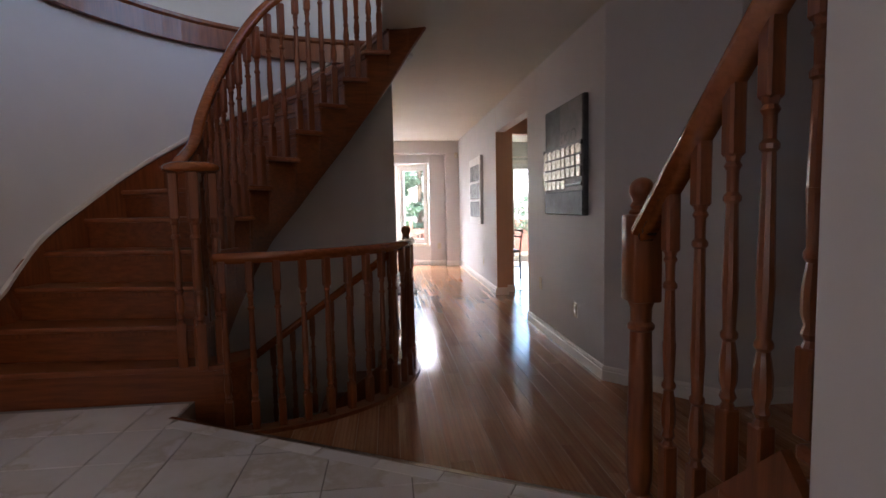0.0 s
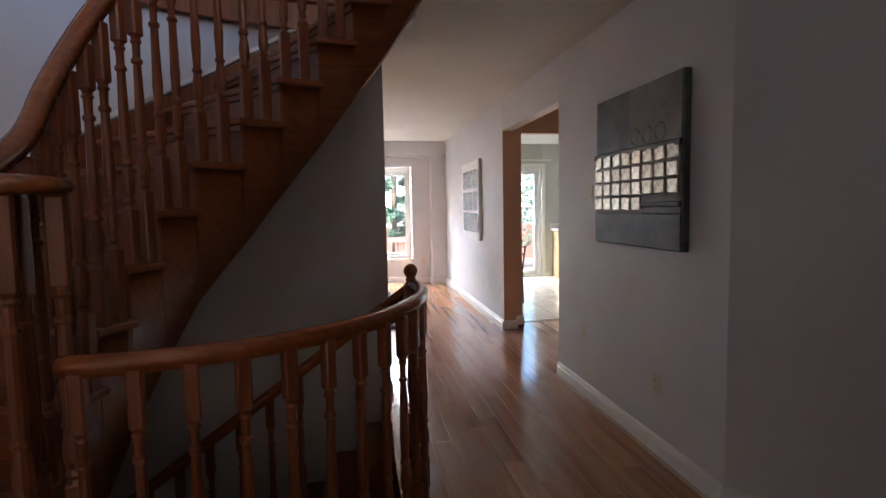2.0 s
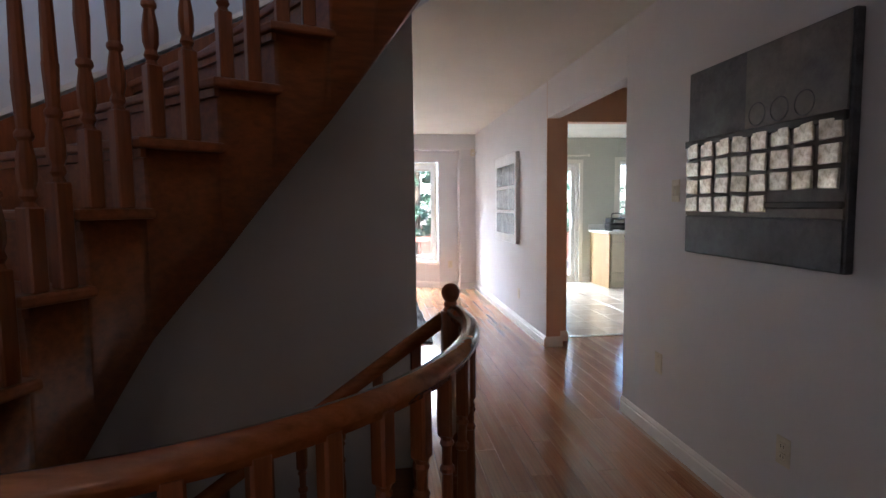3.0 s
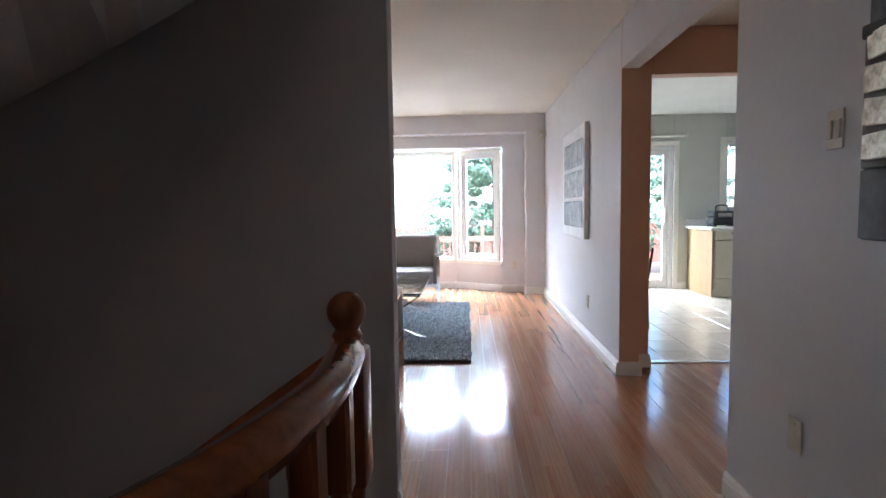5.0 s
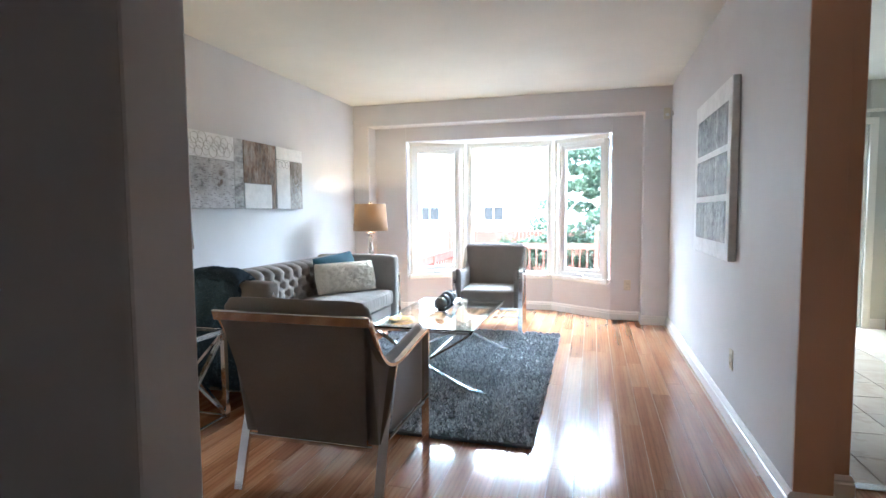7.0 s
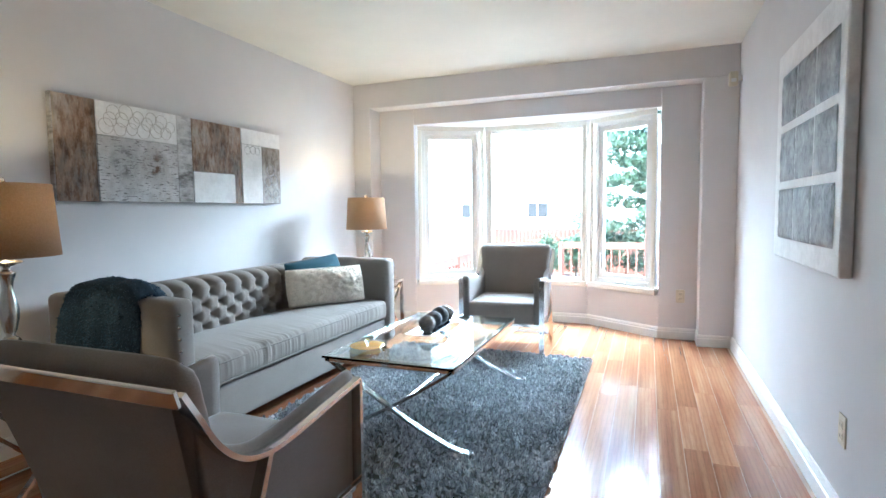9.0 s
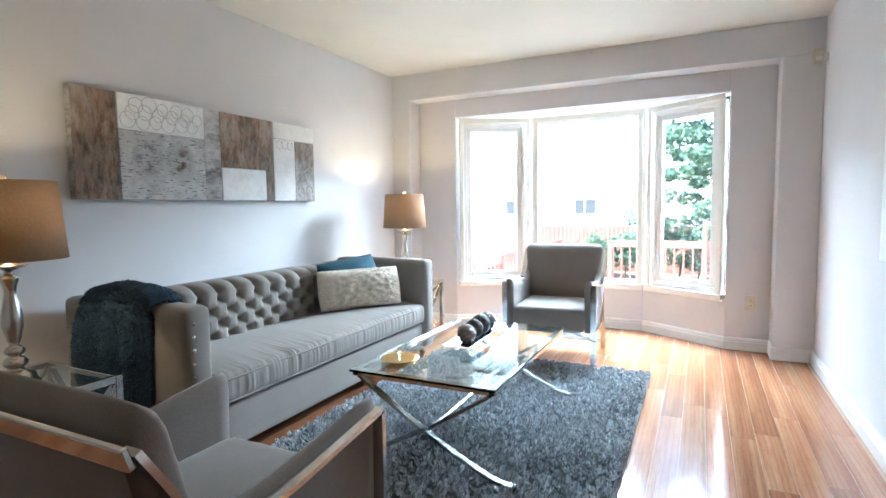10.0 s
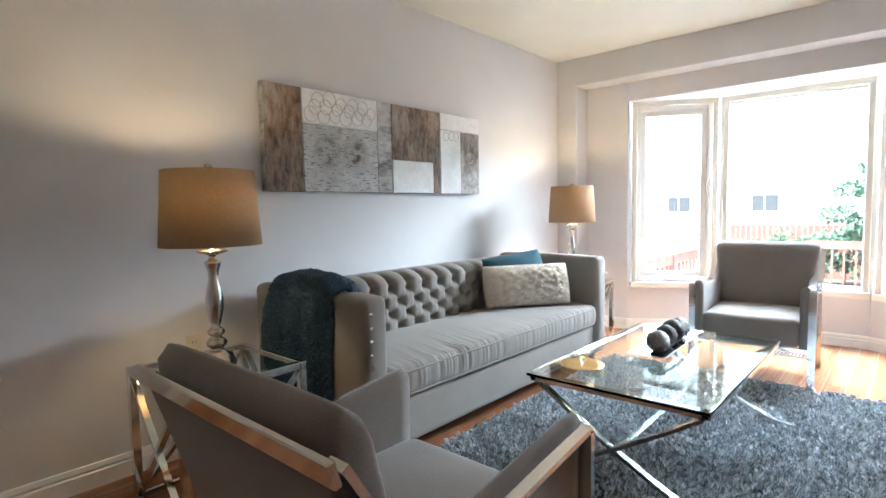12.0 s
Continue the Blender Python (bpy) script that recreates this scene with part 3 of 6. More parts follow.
# inner stringer, following the curve beneath the treads
bm = bmesh.new()
inner_pts = []
for n in range(1, 14):
    a0, a1 = TH_IN[n - 1], (TH_IN[n] if n < 13 else 64)
    for k in range(3):
        inner_pts.append((a0 + (a1 - a0) * k / 3, n + k / 3))
    quad = []
    for k in range(9):
        ang = a0 + (a1 - a0) * k / 8
        zl = max(FOYER - 0.2 if n > 1 else FOYER, tread_z(n + k / 8) - 0.60 + 0.2 * min(1, max(0, (n + k / 8 - 6) / 7)))
        for r in (RIN, RIN + 0.035):
            quad.append((bm.verts.new((*pol(r, ang), zl)), bm.verts.new((*pol(r, ang), tread_z(n) - 0.03))))
    for k in range(8):
        i = 2 * k
        for (p, q) in ((i, i + 2), (i + 3, i + 1)):
            bm.faces.new((quad[p][0], quad[q][0], quad[q][1], quad[p][1]))
        bm.faces.new((quad[i][0], quad[i + 1][0], quad[i + 3][0], quad[i + 2][0]))
        bm.faces.new((quad[i][1], quad[i + 2][1], quad[i + 3][1], quad[i + 1][1]))
    bm.faces.new((quad[0][0], quad[0][1], quad[1][1], quad[1][0]))
    bm.faces.new((quad[16][0], quad[17][0], quad[17][1], quad[16][1]))
bmesh.ops.remove_doubles(bm, verts=bm.verts[:], dist=0.0005)
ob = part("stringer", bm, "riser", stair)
for p in ob.data.polygons:
    p.use_smooth = abs(p.normal.z) < 0.5
# plastered underside
bm = bmesh.new()
rows = []
for n in range(2, 14):
    for k in range(3):
        ai = TH_IN[n - 1] + ((TH_IN[n] if n < 13 else 64) - TH_IN[n - 1]) * k / 3
        o = fronts[n - 1][1].lerp(fronts[n][1], k / 3)
        zl = tread_z(n + k / 3) - 0.55 + 0.2 * min(1, max(0, (n + k / 3 - 6) / 7))
        rows.append((bm.verts.new((*pol(RIN + 0.03, ai), zl)), bm.verts.new((o.x, o.y, zl))))
for p, q in zip(rows, rows[1:]):
    bm.faces.new((p[0], p[1], q[1], q[0]))
structure("stair_soffit", bm, "wall", smooth=True)
# outer skirt board and its pale cap
wall_path = []
for n in range(1, 14):
    for k in range(3):
        o = fronts[n - 1][1].lerp(fronts[n][1], k / 3)
        if n > 3:
            v = (o - Vector((CX, CY, 0))).normalized() * (ROUT - 0.014)
            o = Vector((CX + v.x, CY + v.y, 0))
        wall_path.append(o + Vector((0.014 if n <= 3 else 0, 0, tread_z(n + k / 3))))
wall_path = smooth_path(wall_path[::3], 4)[3:]
wall_path = [p for p in wall_path if p.z > 0.66]
wall_path = [wall_path[0] + Vector((0, -0.7, -0.42))] + wall_path
part("skirt_board", sweep([p + Vector((0, 0, -0.14)) for p in wall_path], rect_section(0.02, 0.36)), "stair", stair)
structure("trim", sweep([p + Vector((0, 0, 0.10)) for p in wall_path], rect_section(0.034, 0.022)), "trim")


def baluster_mesh(h, top=0.17, low=0.20, w=0.021):
    """Square blocks at both ends, a turned and tapering shaft between."""
    bm = box(-w, -w, 0, w, w, low, 0.004)
    a, b = low, h - top
    L = b - a
    prof = [(w * 0.95, a - 0.004), (w * 0.62, a + 0.012), (w * 0.95, a + 0.024), (w * 0.7, a + 0.04), (w * 1.0, a + 0.06), (w * 1.02, a + 0.1), (w * 0.66, a + 0.15), (w * 0.95, a + 0.158),
            (w * 0.95, a + 0.168), (w * 0.7, a + 0.176), (w * 0.92, a + 0.28), (w * 0.85, a + 0.5 * L), (w * 0.66, b - 0.1), (w * 0.95, b - 0.094), (w * 0.95, b - 0.084), (w * 0.62, b - 0.075), (w * 0.66, b - 0.03),
            (w * 0.95, b - 0.02), (w * 0.7, b - 0.01), (w * 0.95, b + 0.004)]
    join(bm, lathe(prof, 10))
    join(bm, box(-w, -w, h - top, w, w, h, 0.006))
    return bm


def newel_mesh(h, w=0.043, ball=True):
    bm = box(-w, -w, 0, w, w, 0.26, 0.005)
    b = h - 0.26
    prof = [(w * 0.9, 0.255), (w * 0.6, 0.275), (w * 0.92, 0.29), (w * 0.92, 0.302), (w * 0.66, 0.315), (w * 0.86, 0.36), (w * 0.9, 0.42), (w * 0.72, b - 0.09), (w * 0.9, b - 0.082), (w * 0.9, b - 0.07), (w * 0.7, b - 0.06),
            (w * 0.72, b - 0.02), (w * 0.92, b + 0.004)]
    join(bm, lathe(prof, 14))
    join(bm, box(-w, -w, b, w, w, h, 0.007, 2))
    if ball:
        cz = h + 0.072
        p = [(w * 0.8, h - 0.003), (w * 0.85, h + 0.008), (w * 0.66, h + 0.016), (w * 0.78, h + 0.026), (w * 0.6, h + 0.038)]
        p += [(0.037 * math.sin(t), cz - 0.037 * math.cos(t)) for t in (math.pi * k / 14 for k in range(4, 15))]
        join(bm, lathe(p, 24))
    return bm


def rail_section(w=0.032, h=0.03):
    """A moulded handrail, rounded above, with a narrower foot."""
    return [(-w * 0.55, -h), (w * 0.55, -h), (w * 0.6, -h * 0.45), (w, -h * 0.2), (w * 0.95, h * 0.35), (w * 0.6, h * 0.85), (0, h), (-w * 0.6, h * 0.85), (-w * 0.95, h * 0.35), (-w, -h * 0.2), (-w * 0.6, -h * 0.45)]


def crisp(ob, angle=32):
    """Smooth turned work, sharp square blocks."""
    me = ob.data
    me.polygons.foreach_set("use_smooth", [True] * len(me.polygons))
    me.set_sharp_from_angle(angle=radians(angle))
    return ob


RAIL_UP = 0.95
bal = {}
for n in range(2, 14):
    for k, f in enumerate((0.15, 0.62)):
        a0, a1 = TH_IN[n - 1], (TH_IN[n] if n < 13 else 64)
        ang = a0 + (a1 - a0) * f
        if k not in bal:
            ob = crisp(part("baluster", baluster_mesh(RAIL_UP - 0.05 + RISE * f, 0.15 + 0.05 * k, 0.20 + 0.06 * k), "stair", stair))
            bal[k] = ob
        else:
            ob = bal[k].copy()
            scene.collection.objects.link(ob)
        ob.matrix_local = pose(*pol(RIN - 0.012, ang), tread_z(n), 0, 0, ang)
path = [Vector((-0.90, 3.77, 1.44))] + [Vector((*pol(RIN - 0.012, TH_IN[n - 1]), tread_z(n) + RAIL_UP)) for n in range(2, 14)] + [Vector((*pol(RIN - 0.012, 64), tread_z(14) + RAIL_UP))]
path[1].z += 0.03
part("handrail", sweep(smooth_path(path, 5), rail_section()), "rail", stair, "polished round-topped oak handrail", smooth=True)
NX, NY = -0.86, 3.86
part("newel_cap", lathe([(0.0, 1.405), (0.115, 1.405), (0.135, 1.415), (0.14, 1.43), (0.13, 1.445), (0.10, 1.455), (0.0, 1.457)], 28), "rail", stair, smooth=True).location = (NX, NY - 0.02, 0)
post = None
for ang in (20, 110, 200, 290):
    if post is None:
        ob = post = part("newel_post", baluster_mesh(1.405 - tread_z(1), 0.24, 0.24, 0.024), "stair", stair)
    else:
        ob = post.copy()
        scene.collection.objects.link(ob)
    ob.matrix_local = pose(NX + 0.092 * math.cos(radians(ang)), NY - 0.02 + 0.092 * math.sin(radians(ang)), tread_z(1), 0, 0, ang)
part("newel_core", newel_mesh(1.405 - tread_z(1), 0.03, False), "stair", stair).location = (NX, NY - 0.02, tread_z(1))

# ---- curved guard round the stairwell ----
guard = thing("stair_guard", "curved oak guard rail with turned balusters round the stairwell", "railing", (0, 0, 0))
gpath = [(NX + 0.08, NY + 0.0, 0.955)] + [(GX + GR * math.cos(radians(a)), GY + GR * math.sin(radians(a)), 0.955) for a in range(-86, 4, 6)] + [(0.285, 5.04, 0.955)]
part("handrail", sweep(smooth_path(gpath, 4), rail_section(0.033, 0.03)), "rail", guard, "polished oak handrail, bent in a curve", smooth=True)
gb = None
for i in range(13):
    a = -89.5 + 7.5 * i
    x, y = GX + GR * math.cos(radians(a)), GY + GR * math.sin(radians(a))
    if gb is None:
        ob = gb = crisp(part("baluster", baluster_mesh(0.92, 0.17, 0.16), "stair", guard))
    else:
        ob = gb.copy()
        scene.collection.objects.link(ob)
    ob.matrix_local = pose(x, y, 0.02, 0, 0, a)
crisp(part("newel", newel_mesh(0.94, 0.037), "stair", guard, "oak newel with a turned ball top")).location = (0.275, 5.09, 0.012)
shoe = [(GX + GR * math.cos(radians(a)), GY + GR * math.sin(radians(a)), 0.008) for a in range(-104, 12, 4)] + [(0.28, 5.25, 0.008)]
part("shoe_rail", sweep(shoe, rect_section(0.10, 0.028)), "tread", guard)
# face of the floor under the guard
well = [(GX + (GR + 0.03) * math.cos(radians(a)), GY + (GR + 0.03) * math.sin(radians(a)), -1.3) for a in range(-104, 12, 4)] + [(0.32, 5.2, -1.3), (0.32, YD, -1.3)]
structure("wall_well", sweep(well, rect_section(0.03, 2.57)), "wall")

# ---- stair to the basement ----
bstair = thing("basement_staircase", "oak stairs leading down to the basement along the wall", "staircase", (0, 0, 0))
for n in range(12):
    x = 0.28 - 0.26 * n
    part("tread", box(x - 0.27, 5.2, -RISE * (n + 1) - 0.03, x + 0.015, YD, -RISE * (n + 1), 0.008, 2), "tread", bstair)
    part("riser", box(x - 0.01, 5.2, -RISE * (n + 1), x + 0.005, YD, -RISE * n - 0.03), "stair", bstair)
part("stringer", sweep([(0.28, 5.19, -0.2), (-2.0, 5.19, -0.2 - 2.28 * 0.75)], rect_section(0.03, 0.5)), "stair", bstair)
part("handrail", sweep([(0.27, 5.13, 0.93), (-2.0, 5.17, 0.93 - 2.27 * 0.72)], rail_section(0.03, 0.028)), "rail", bstair, smooth=True)
bb = None
for n in range(12):
    x = 0.14 - 0.155 * n
    zt = 0.93 - (0.27 - x) * 0.72 - 0.03
    if bb is None:
        ob = bb = crisp(part("baluster", baluster_mesh(0.78, 0.16, 0.16), "stair", bstair))
    else:
        ob = bb.copy()
        scene.collection.objects.link(ob)
    ob.matrix_local = pose(x, 5.18, zt - 0.78)

# ---- side stair, going up beside the foyer ----
sstair = thing("side_staircase", "short oak flight with turned balusters beside the foyer", "staircase", (0, 0, 0))
crisp(part("newel", newel_mesh(1.17, 0.044), "stair", sstair, "oak newel with a turned ball top")).location = (0.885, 2.47, 0.0)
SLOPE = 0.92
part("handrail", sweep([(0.868, 2.43, 1.12), (0.868, 1.735, 1.12 + 0.695 * SLOPE)], rail_section(0.034, 0.034)), "rail", sstair, smooth=True)
for y, foot in ((2.285, 2), (2.155, 2), (2.04, 3), (1.933, 3), (1.815, 4)):
    z0 = RISE * foot
    h = 1.12 + (2.43 - y) * SLOPE - 0.02 - z0
    crisp(part("baluster", baluster_mesh(h, 0.16, 0.16 + 0.06 * (h - 0.8), 0.019), "stair", sstair)).location = (0.872, y, z0)
for n in range(5):
    y = 2.42 - 0.212 * n
    part("tread", box(0.835, y - 0.235, RISE * (n + 1) - 0.03, 2.1, y + 0.02, RISE * (n + 1), 0.008, 2), "tread", sstair)
    part("riser", box(0.86, y - 0.012, RISE * n, 2.1, y, RISE * (n + 1) - 0.03), "stair", sstair)
part("stringer", sweep([(0.848, 2.43, 0.0), (0.848, 1.735, 0.695 * SLOPE)], rect_section(0.022, 0.30)), "stair", sstair)

# gallery edge above the stair
edge = [Vector((*pol(ROUT - 0.01, a), UP - 0.09)) for a in range(180, 84, -4)]
structure("trim_gallery", sweep([Vector((-2.06, 0.5, UP - 0.09)), Vector((-2.06, 3.6, UP - 0.09))] + edge, [(-0.02, -0.1), (0.035, -0.1), (0.035, 0.06), (0.06, 0.075), (0.06, 0.1), (-0.02, 0.1)]), "stair")
structure("wall_upper_round", prism([(CX + 2.9 * math.cos(radians(a)), CY + 2.9 * math.sin(radians(a))) for a in range(180, 40, -5)] + [(CX + 3.0 * math.cos(radians(a)), CY + 3.0 * math.sin(radians(a))) for a in range(40, 181, 5)], UP, 5.2), "wall", smooth=True)
skirting([(CX + 2.9 * math.cos(radians(a)), CY + 2.9 * math.sin(radians(a))) for a in range(180, 40, -5)], UP, h=1.4)

# ---- living room: sofa ----
def grid_mesh(nu, nv, fn, bm=None, closed_u=False):
    """A sheet of quads from fn(u, v), u and v from 0 to 1."""
    bm = bm or bmesh.new()
    vs = [[bm.verts.new(fn(i / nu, j / nv)) for j in range(nv + 1)] for i in range(nu + 1)]
    for i in range(nu):
        for j in range(nv):
            bm.faces.new((vs[i][j], vs[i + 1][j], vs[i + 1][j + 1], vs[i][j + 1]))
    return bm


def soft_box(x0, y0, z0, x1, y1, z1, r=0.03, puff=0.0, wrinkle=0.0, n=14, seed=0.0):
    """An upholstered block: rounded edges, slightly domed faces, fine wrinkles."""
    bm = box(x0, y0, z0, x1, y1, z1)
    bmesh.ops.bevel(bm, geom=bm.edges[:], offset=r, segments=3, profile=0.5, affect="EDGES")
    cuts = max(1, n)
    bmesh.ops.subdivide_edges(bm, edges=[e for e in bm.edges if e.calc_length() > 0.12], cuts=cuts, use_grid_fill=True)
    c = Vector(((x0 + x1) / 2, (y0 + y1) / 2, (z0 + z1) / 2))
    h = Vector(((x1 - x0) / 2, (y1 - y0) / 2, (z1 - z0) / 2))
    for v in bm.verts:
        q = Vector(((v.co.x - c.x) / h.x, (v.co.y - c.y) / h.y, (v.co.z - c.z) / h.z))
        for k in range(3):
            a, b = (k + 1) % 3, (k + 2) % 3
            v.co[k] += puff * q[k] * max(0.0, 1 - q[a] ** 2) * max(0.0, 1 - q[b] ** 2)
        if wrinkle:
            v.co += Vector((noise.noise((v.co + Vector((seed, 3, 7))) * 9), noise.noise((v.co + Vector((5, seed, 1))) * 9), noise.noise((v.co + Vector((2, 9, seed))) * 9))) * wrinkle
    return bm


SY0, SY1, SXB, SXF = 8.32, 10.56, -1.93, -1.08
sofa = thing("sofa", "grey velvet three-seat sofa with a button-tufted back, standing against the wall", "sofa", (0, 0, 0))
part("base", soft_box(SXB, SY0 + 0.13, 0.09, SXF - 0.03, SY1 - 0.13, 0.30, 0.02, 0.006, 0.002), "sofa", sofa, smooth=True)
part("seat_deck", box(SXB + 0.1, SY0 + 0.13, 0.28, SXF - 0.05, SY1 - 0.13, 0.31, 0.008), "sofa", sofa)
for y0, y1 in ((SY0, SY0 + 0.14), (SY1 - 0.14, SY1)):
    part("arm", soft_box(SXB, y0, 0.09, SXF, y1, 0.785, 0.035, 0.01, 0.002), "sofa", sofa, smooth=True)
part("back_frame", soft_box(SXB, SY0 + 0.13, 0.09, SXB + 0.14, SY1 - 0.13, 0.765, 0.03, 0.004), "sofa", sofa, smooth=True)


def cushion_top(u, v):
    """Long seat cushion: domed, rounded at its edges, with folds running to the front."""
    y = SY0 + 0.145 + u * (SY1 - SY0 - 0.29)
    eu = min(u, 1 - u)
    edge = max(0.0, 1 - eu / 0.02) ** 2 * 0.03
    fold = (0.008 * noise.noise(Vector((y * 24 + 2 * v, v * 1.4, 1))) + 0.0075 * noise.noise(Vector((y * 52, v * 1.6, 3)))) * max(0.3, noise.noise(Vector((y * 1.3, 4, v * 1.5))) + 0.6)
    if v < 0.62:
        t = v / 0.62
        x = -1.66 + t * (SXF - 0.075 + 1.66)
        z = 0.455 + 0.022 * math.sin(math.pi * min(1, t * 1.02)) - edge + fold * (0.03 + 0.7 * t ** 4)
    else:
        t = (v - 0.62) / 0.38
        a = t * math.pi
        x = SXF - 0.075 + 0.075 * math.sin(a) ** 0.6 - edge * 0.3 + fold * 0.9 * math.sin(a)
        z = 0.378 + 0.077 * math.copysign(abs(math.cos(a)) ** 0.7, math.cos(a)) - edge * 0.3 + fold
    return Vector((x, y, z))


part("seat_cushion", grid_mesh(330, 34, cushion_top), "sofa", sofa, "long seat cushion, creased along its front", smooth=True)
for zz in (0.428, 0.325):
    part("piping", sweep([(SXF - 0.008 + 0.004 * math.sin(i), SY0 + 0.16 + i * (SY1 - SY0 - 0.32) / 24, zz) for i in range(25)], round_section(0.005, 6)), "sofa", sofa)

BU, BV = 0.138, 0.070
rows_z = [0.475 + BV * k for k in range(4)]


def buttons():
    out = []
    for r, z in enumerate(rows_z):
        y = SY0 + 0.20 + (BU / 2 if r % 2 else 0)
        while y < SY1 - 0.16:
            out.append((y, z))
            y += BU
    return out


BTN = buttons()


def tufted(u, v):
    y = SY0 + 0.14 + u * (SY1 - SY0 - 0.28)
    top = 0.77
    if v < 0.75:
        z = 0.40 + (top - 0.05 - 0.40) * v / 0.75
        roll = 0.0
    else:
        roll = (v - 0.75) / 0.25 * math.pi * 0.62
        z = top - 0.05 + 0.06 * math.sin(roll)
    d = min(math.hypot((y - by) / BU, (z - bz) / BV * 0.5) for by, bz in BTN)
    h = min(1.0, d / 0.5)
    puff = 0.062 * (1 - (1 - h) ** 2.8)
    if z > rows_z[-1]:
        off = BU / 2 if (len(rows_z) - 1) % 2 else 0.0
        k = abs(((y - SY0 - 0.20 - off) / BU + 0.5) % 1 - 0.5) * 2
        ch = 0.062 * (1 - (1 - k) ** 2.6)
        w = min(1.0, (z - rows_z[-1]) / 0.05)
        puff = puff * (1 - w) + ch * w
    else:
        # creases that join the buttons slantwise
        a = (y - SY0 - 0.20) / BU
        b = (z - rows_z[0]) / BV / 2
        c1 = abs(((a + b) + 0.5) % 1 - 0.5)
        c2 = abs(((a - b) + 0.5) % 1 - 0.5)
        crease = min(c1, c2)
        puff *= 0.8 + 0.2 * (1 - (1 - min(1.0, crease / 0.2)) ** 2)
    x = -1.70 + puff
    if roll:
        x = -1.70 + puff * max(0.25, math.cos(roll)) - 0.10 * (1 - math.cos(roll))
        z -= 0.012 * (0.062 - puff) / 0.062
    return Vector((x, y, z))


part("tufted_back", grid_mesh(300, 60, tufted), "sofa", sofa, "deep button-tufted velvet back", smooth=True)
b0 = None
for by, bz in BTN:
    if b0 is None:
        ob = b0 = part("button", lathe([(0.0, 0.006), (0.007, 0.004), (0.010, 0.0), (0.008, -0.004)], 10), "sofa", sofa)
    else:
        ob = b0.copy()
        scene.collection.objects.link(ob)
    ob.matrix_local = pose(-1.692, by, bz, 0, 90, 0)
stud = None
for y in (SY0 + 0.035, SY1 - 0.035):
    for k in range(11):
        if stud is None:
            ob = stud = part("stud", lathe([(0.0, 0.007), (0.006, 0.005), (0.0095, 0.0)], 12), "chrome", sofa, "polished nail head")
        else:
            ob = stud.copy()
            scene.collection.objects.link(ob)
        ob.matrix_local = pose(SXF + 0.009, y, 0.16 + 0.056 * k, 0, 90, 0)
for x, y in ((SXB + 0.08, SY0 + 0.07), (SXB + 0.08, SY1 - 0.07), (SXF - 0.08, SY0 + 0.07), (SXF - 0.08, SY1 - 0.07)):
    part("foot", lathe([(0.018, 0.0), (0.028, 0.09)], 12), "darkwood", sofa).location = (x, y, 0)


# ---- cushions and throw ----
def fuzz(ob, count, length, width, mat, seed):
    """Short soft hairs all over a thing's surface."""
    r = np.random.RandomState(seed)
    polys = [p for p in ob.data.polygons]
    area = np.array([p.area for p in polys])
    pick = r.choice(len(polys), count, p=area / area.sum())
    vs, fs = [], []
    for i, k in enumerate(pick):
        p = polys[k]
        c = [ob.data.vertices[j].co for j in p.vertices]
        u, v = r.rand(), r.rand()
        q = c[0].lerp(c[1], u).lerp(c[-1].lerp(c[-2], u), v)
        n = (p.normal + Vector(r.normal(0, 0.55, 3))).normalized()
        s = n.cross(Vector(r.normal(0, 1, 3))).normalized() * width
        tip = q + n * length * (0.6 + 0.6 * r.rand()) + Vector((0, 0, -0.3 * length))
        vs += [q - s, q + s, tip + s * 0.4, tip - s * 0.4]
        fs.append((4 * i, 4 * i + 1, 4 * i + 2, 4 * i + 3))
    me = bpy.data.meshes.new("nap")
    me.from_pydata([tuple(x) for x in vs], [], fs)
    me.materials.append(M[mat])
    o = new("nap", me)
    o.parent = ob
    o["kind"] = "stuff"
    return o


def pillow(name, w, h, t, mat, label, m, furry=0.0):
    def side(sgn):
        def fn(u, v):
            a, b = 2 * u - 1, 2 * v - 1
            pin = 1 - 0.07 * (a * a) * (b * b)
            edge = (1 - abs(a) ** 2.6) * (1 - abs(b) ** 2.6)
            y = a * w / 2 * (1 - 0.05 * (1 - b * b)) * pin
            z = b * h / 2 * (1 - 0.08 * (1 - a * a)) * pin
            n = noise.noise(Vector((a * 2.2, b * 2.2, sgn * 3 + w))) * 0.012 + furry * noise.noise(Vector((a * 7, b * 4.2, sgn * 4)))
            return Vector((sgn * (t / 2 * max(0, edge) ** 0.55 + n * edge), y, z))
        return fn
    bm = grid_mesh(64, 32, side(1))
    grid_mesh(64, 32, side(-1), bm)
    bmesh.ops.remove_doubles(bm, verts=bm.verts[:], dist=0.0006)
    ob = part(name, bm, mat, smooth=True)
    ob.matrix_world = m
    return tagged(ob, label, "cushion")


fur_cushion = pillow("fur_cushion", 0.66, 0.30, 0.16, "fur", "long ivory faux-fur cushion leaning in the sofa's corner", pose(-1.40, 10.02, 0.615, 0, -14, -32), 0.03)
fuzz(fur_cushion, 16000, 0.006, 0.0022, "fur", 32)
pillow("teal_cushion", 0.54, 0.38, 0.15, "teal", "dark teal velvet cushion behind the fur one", pose(-1.50, 10.05, 0.65, 5, -18, -18))


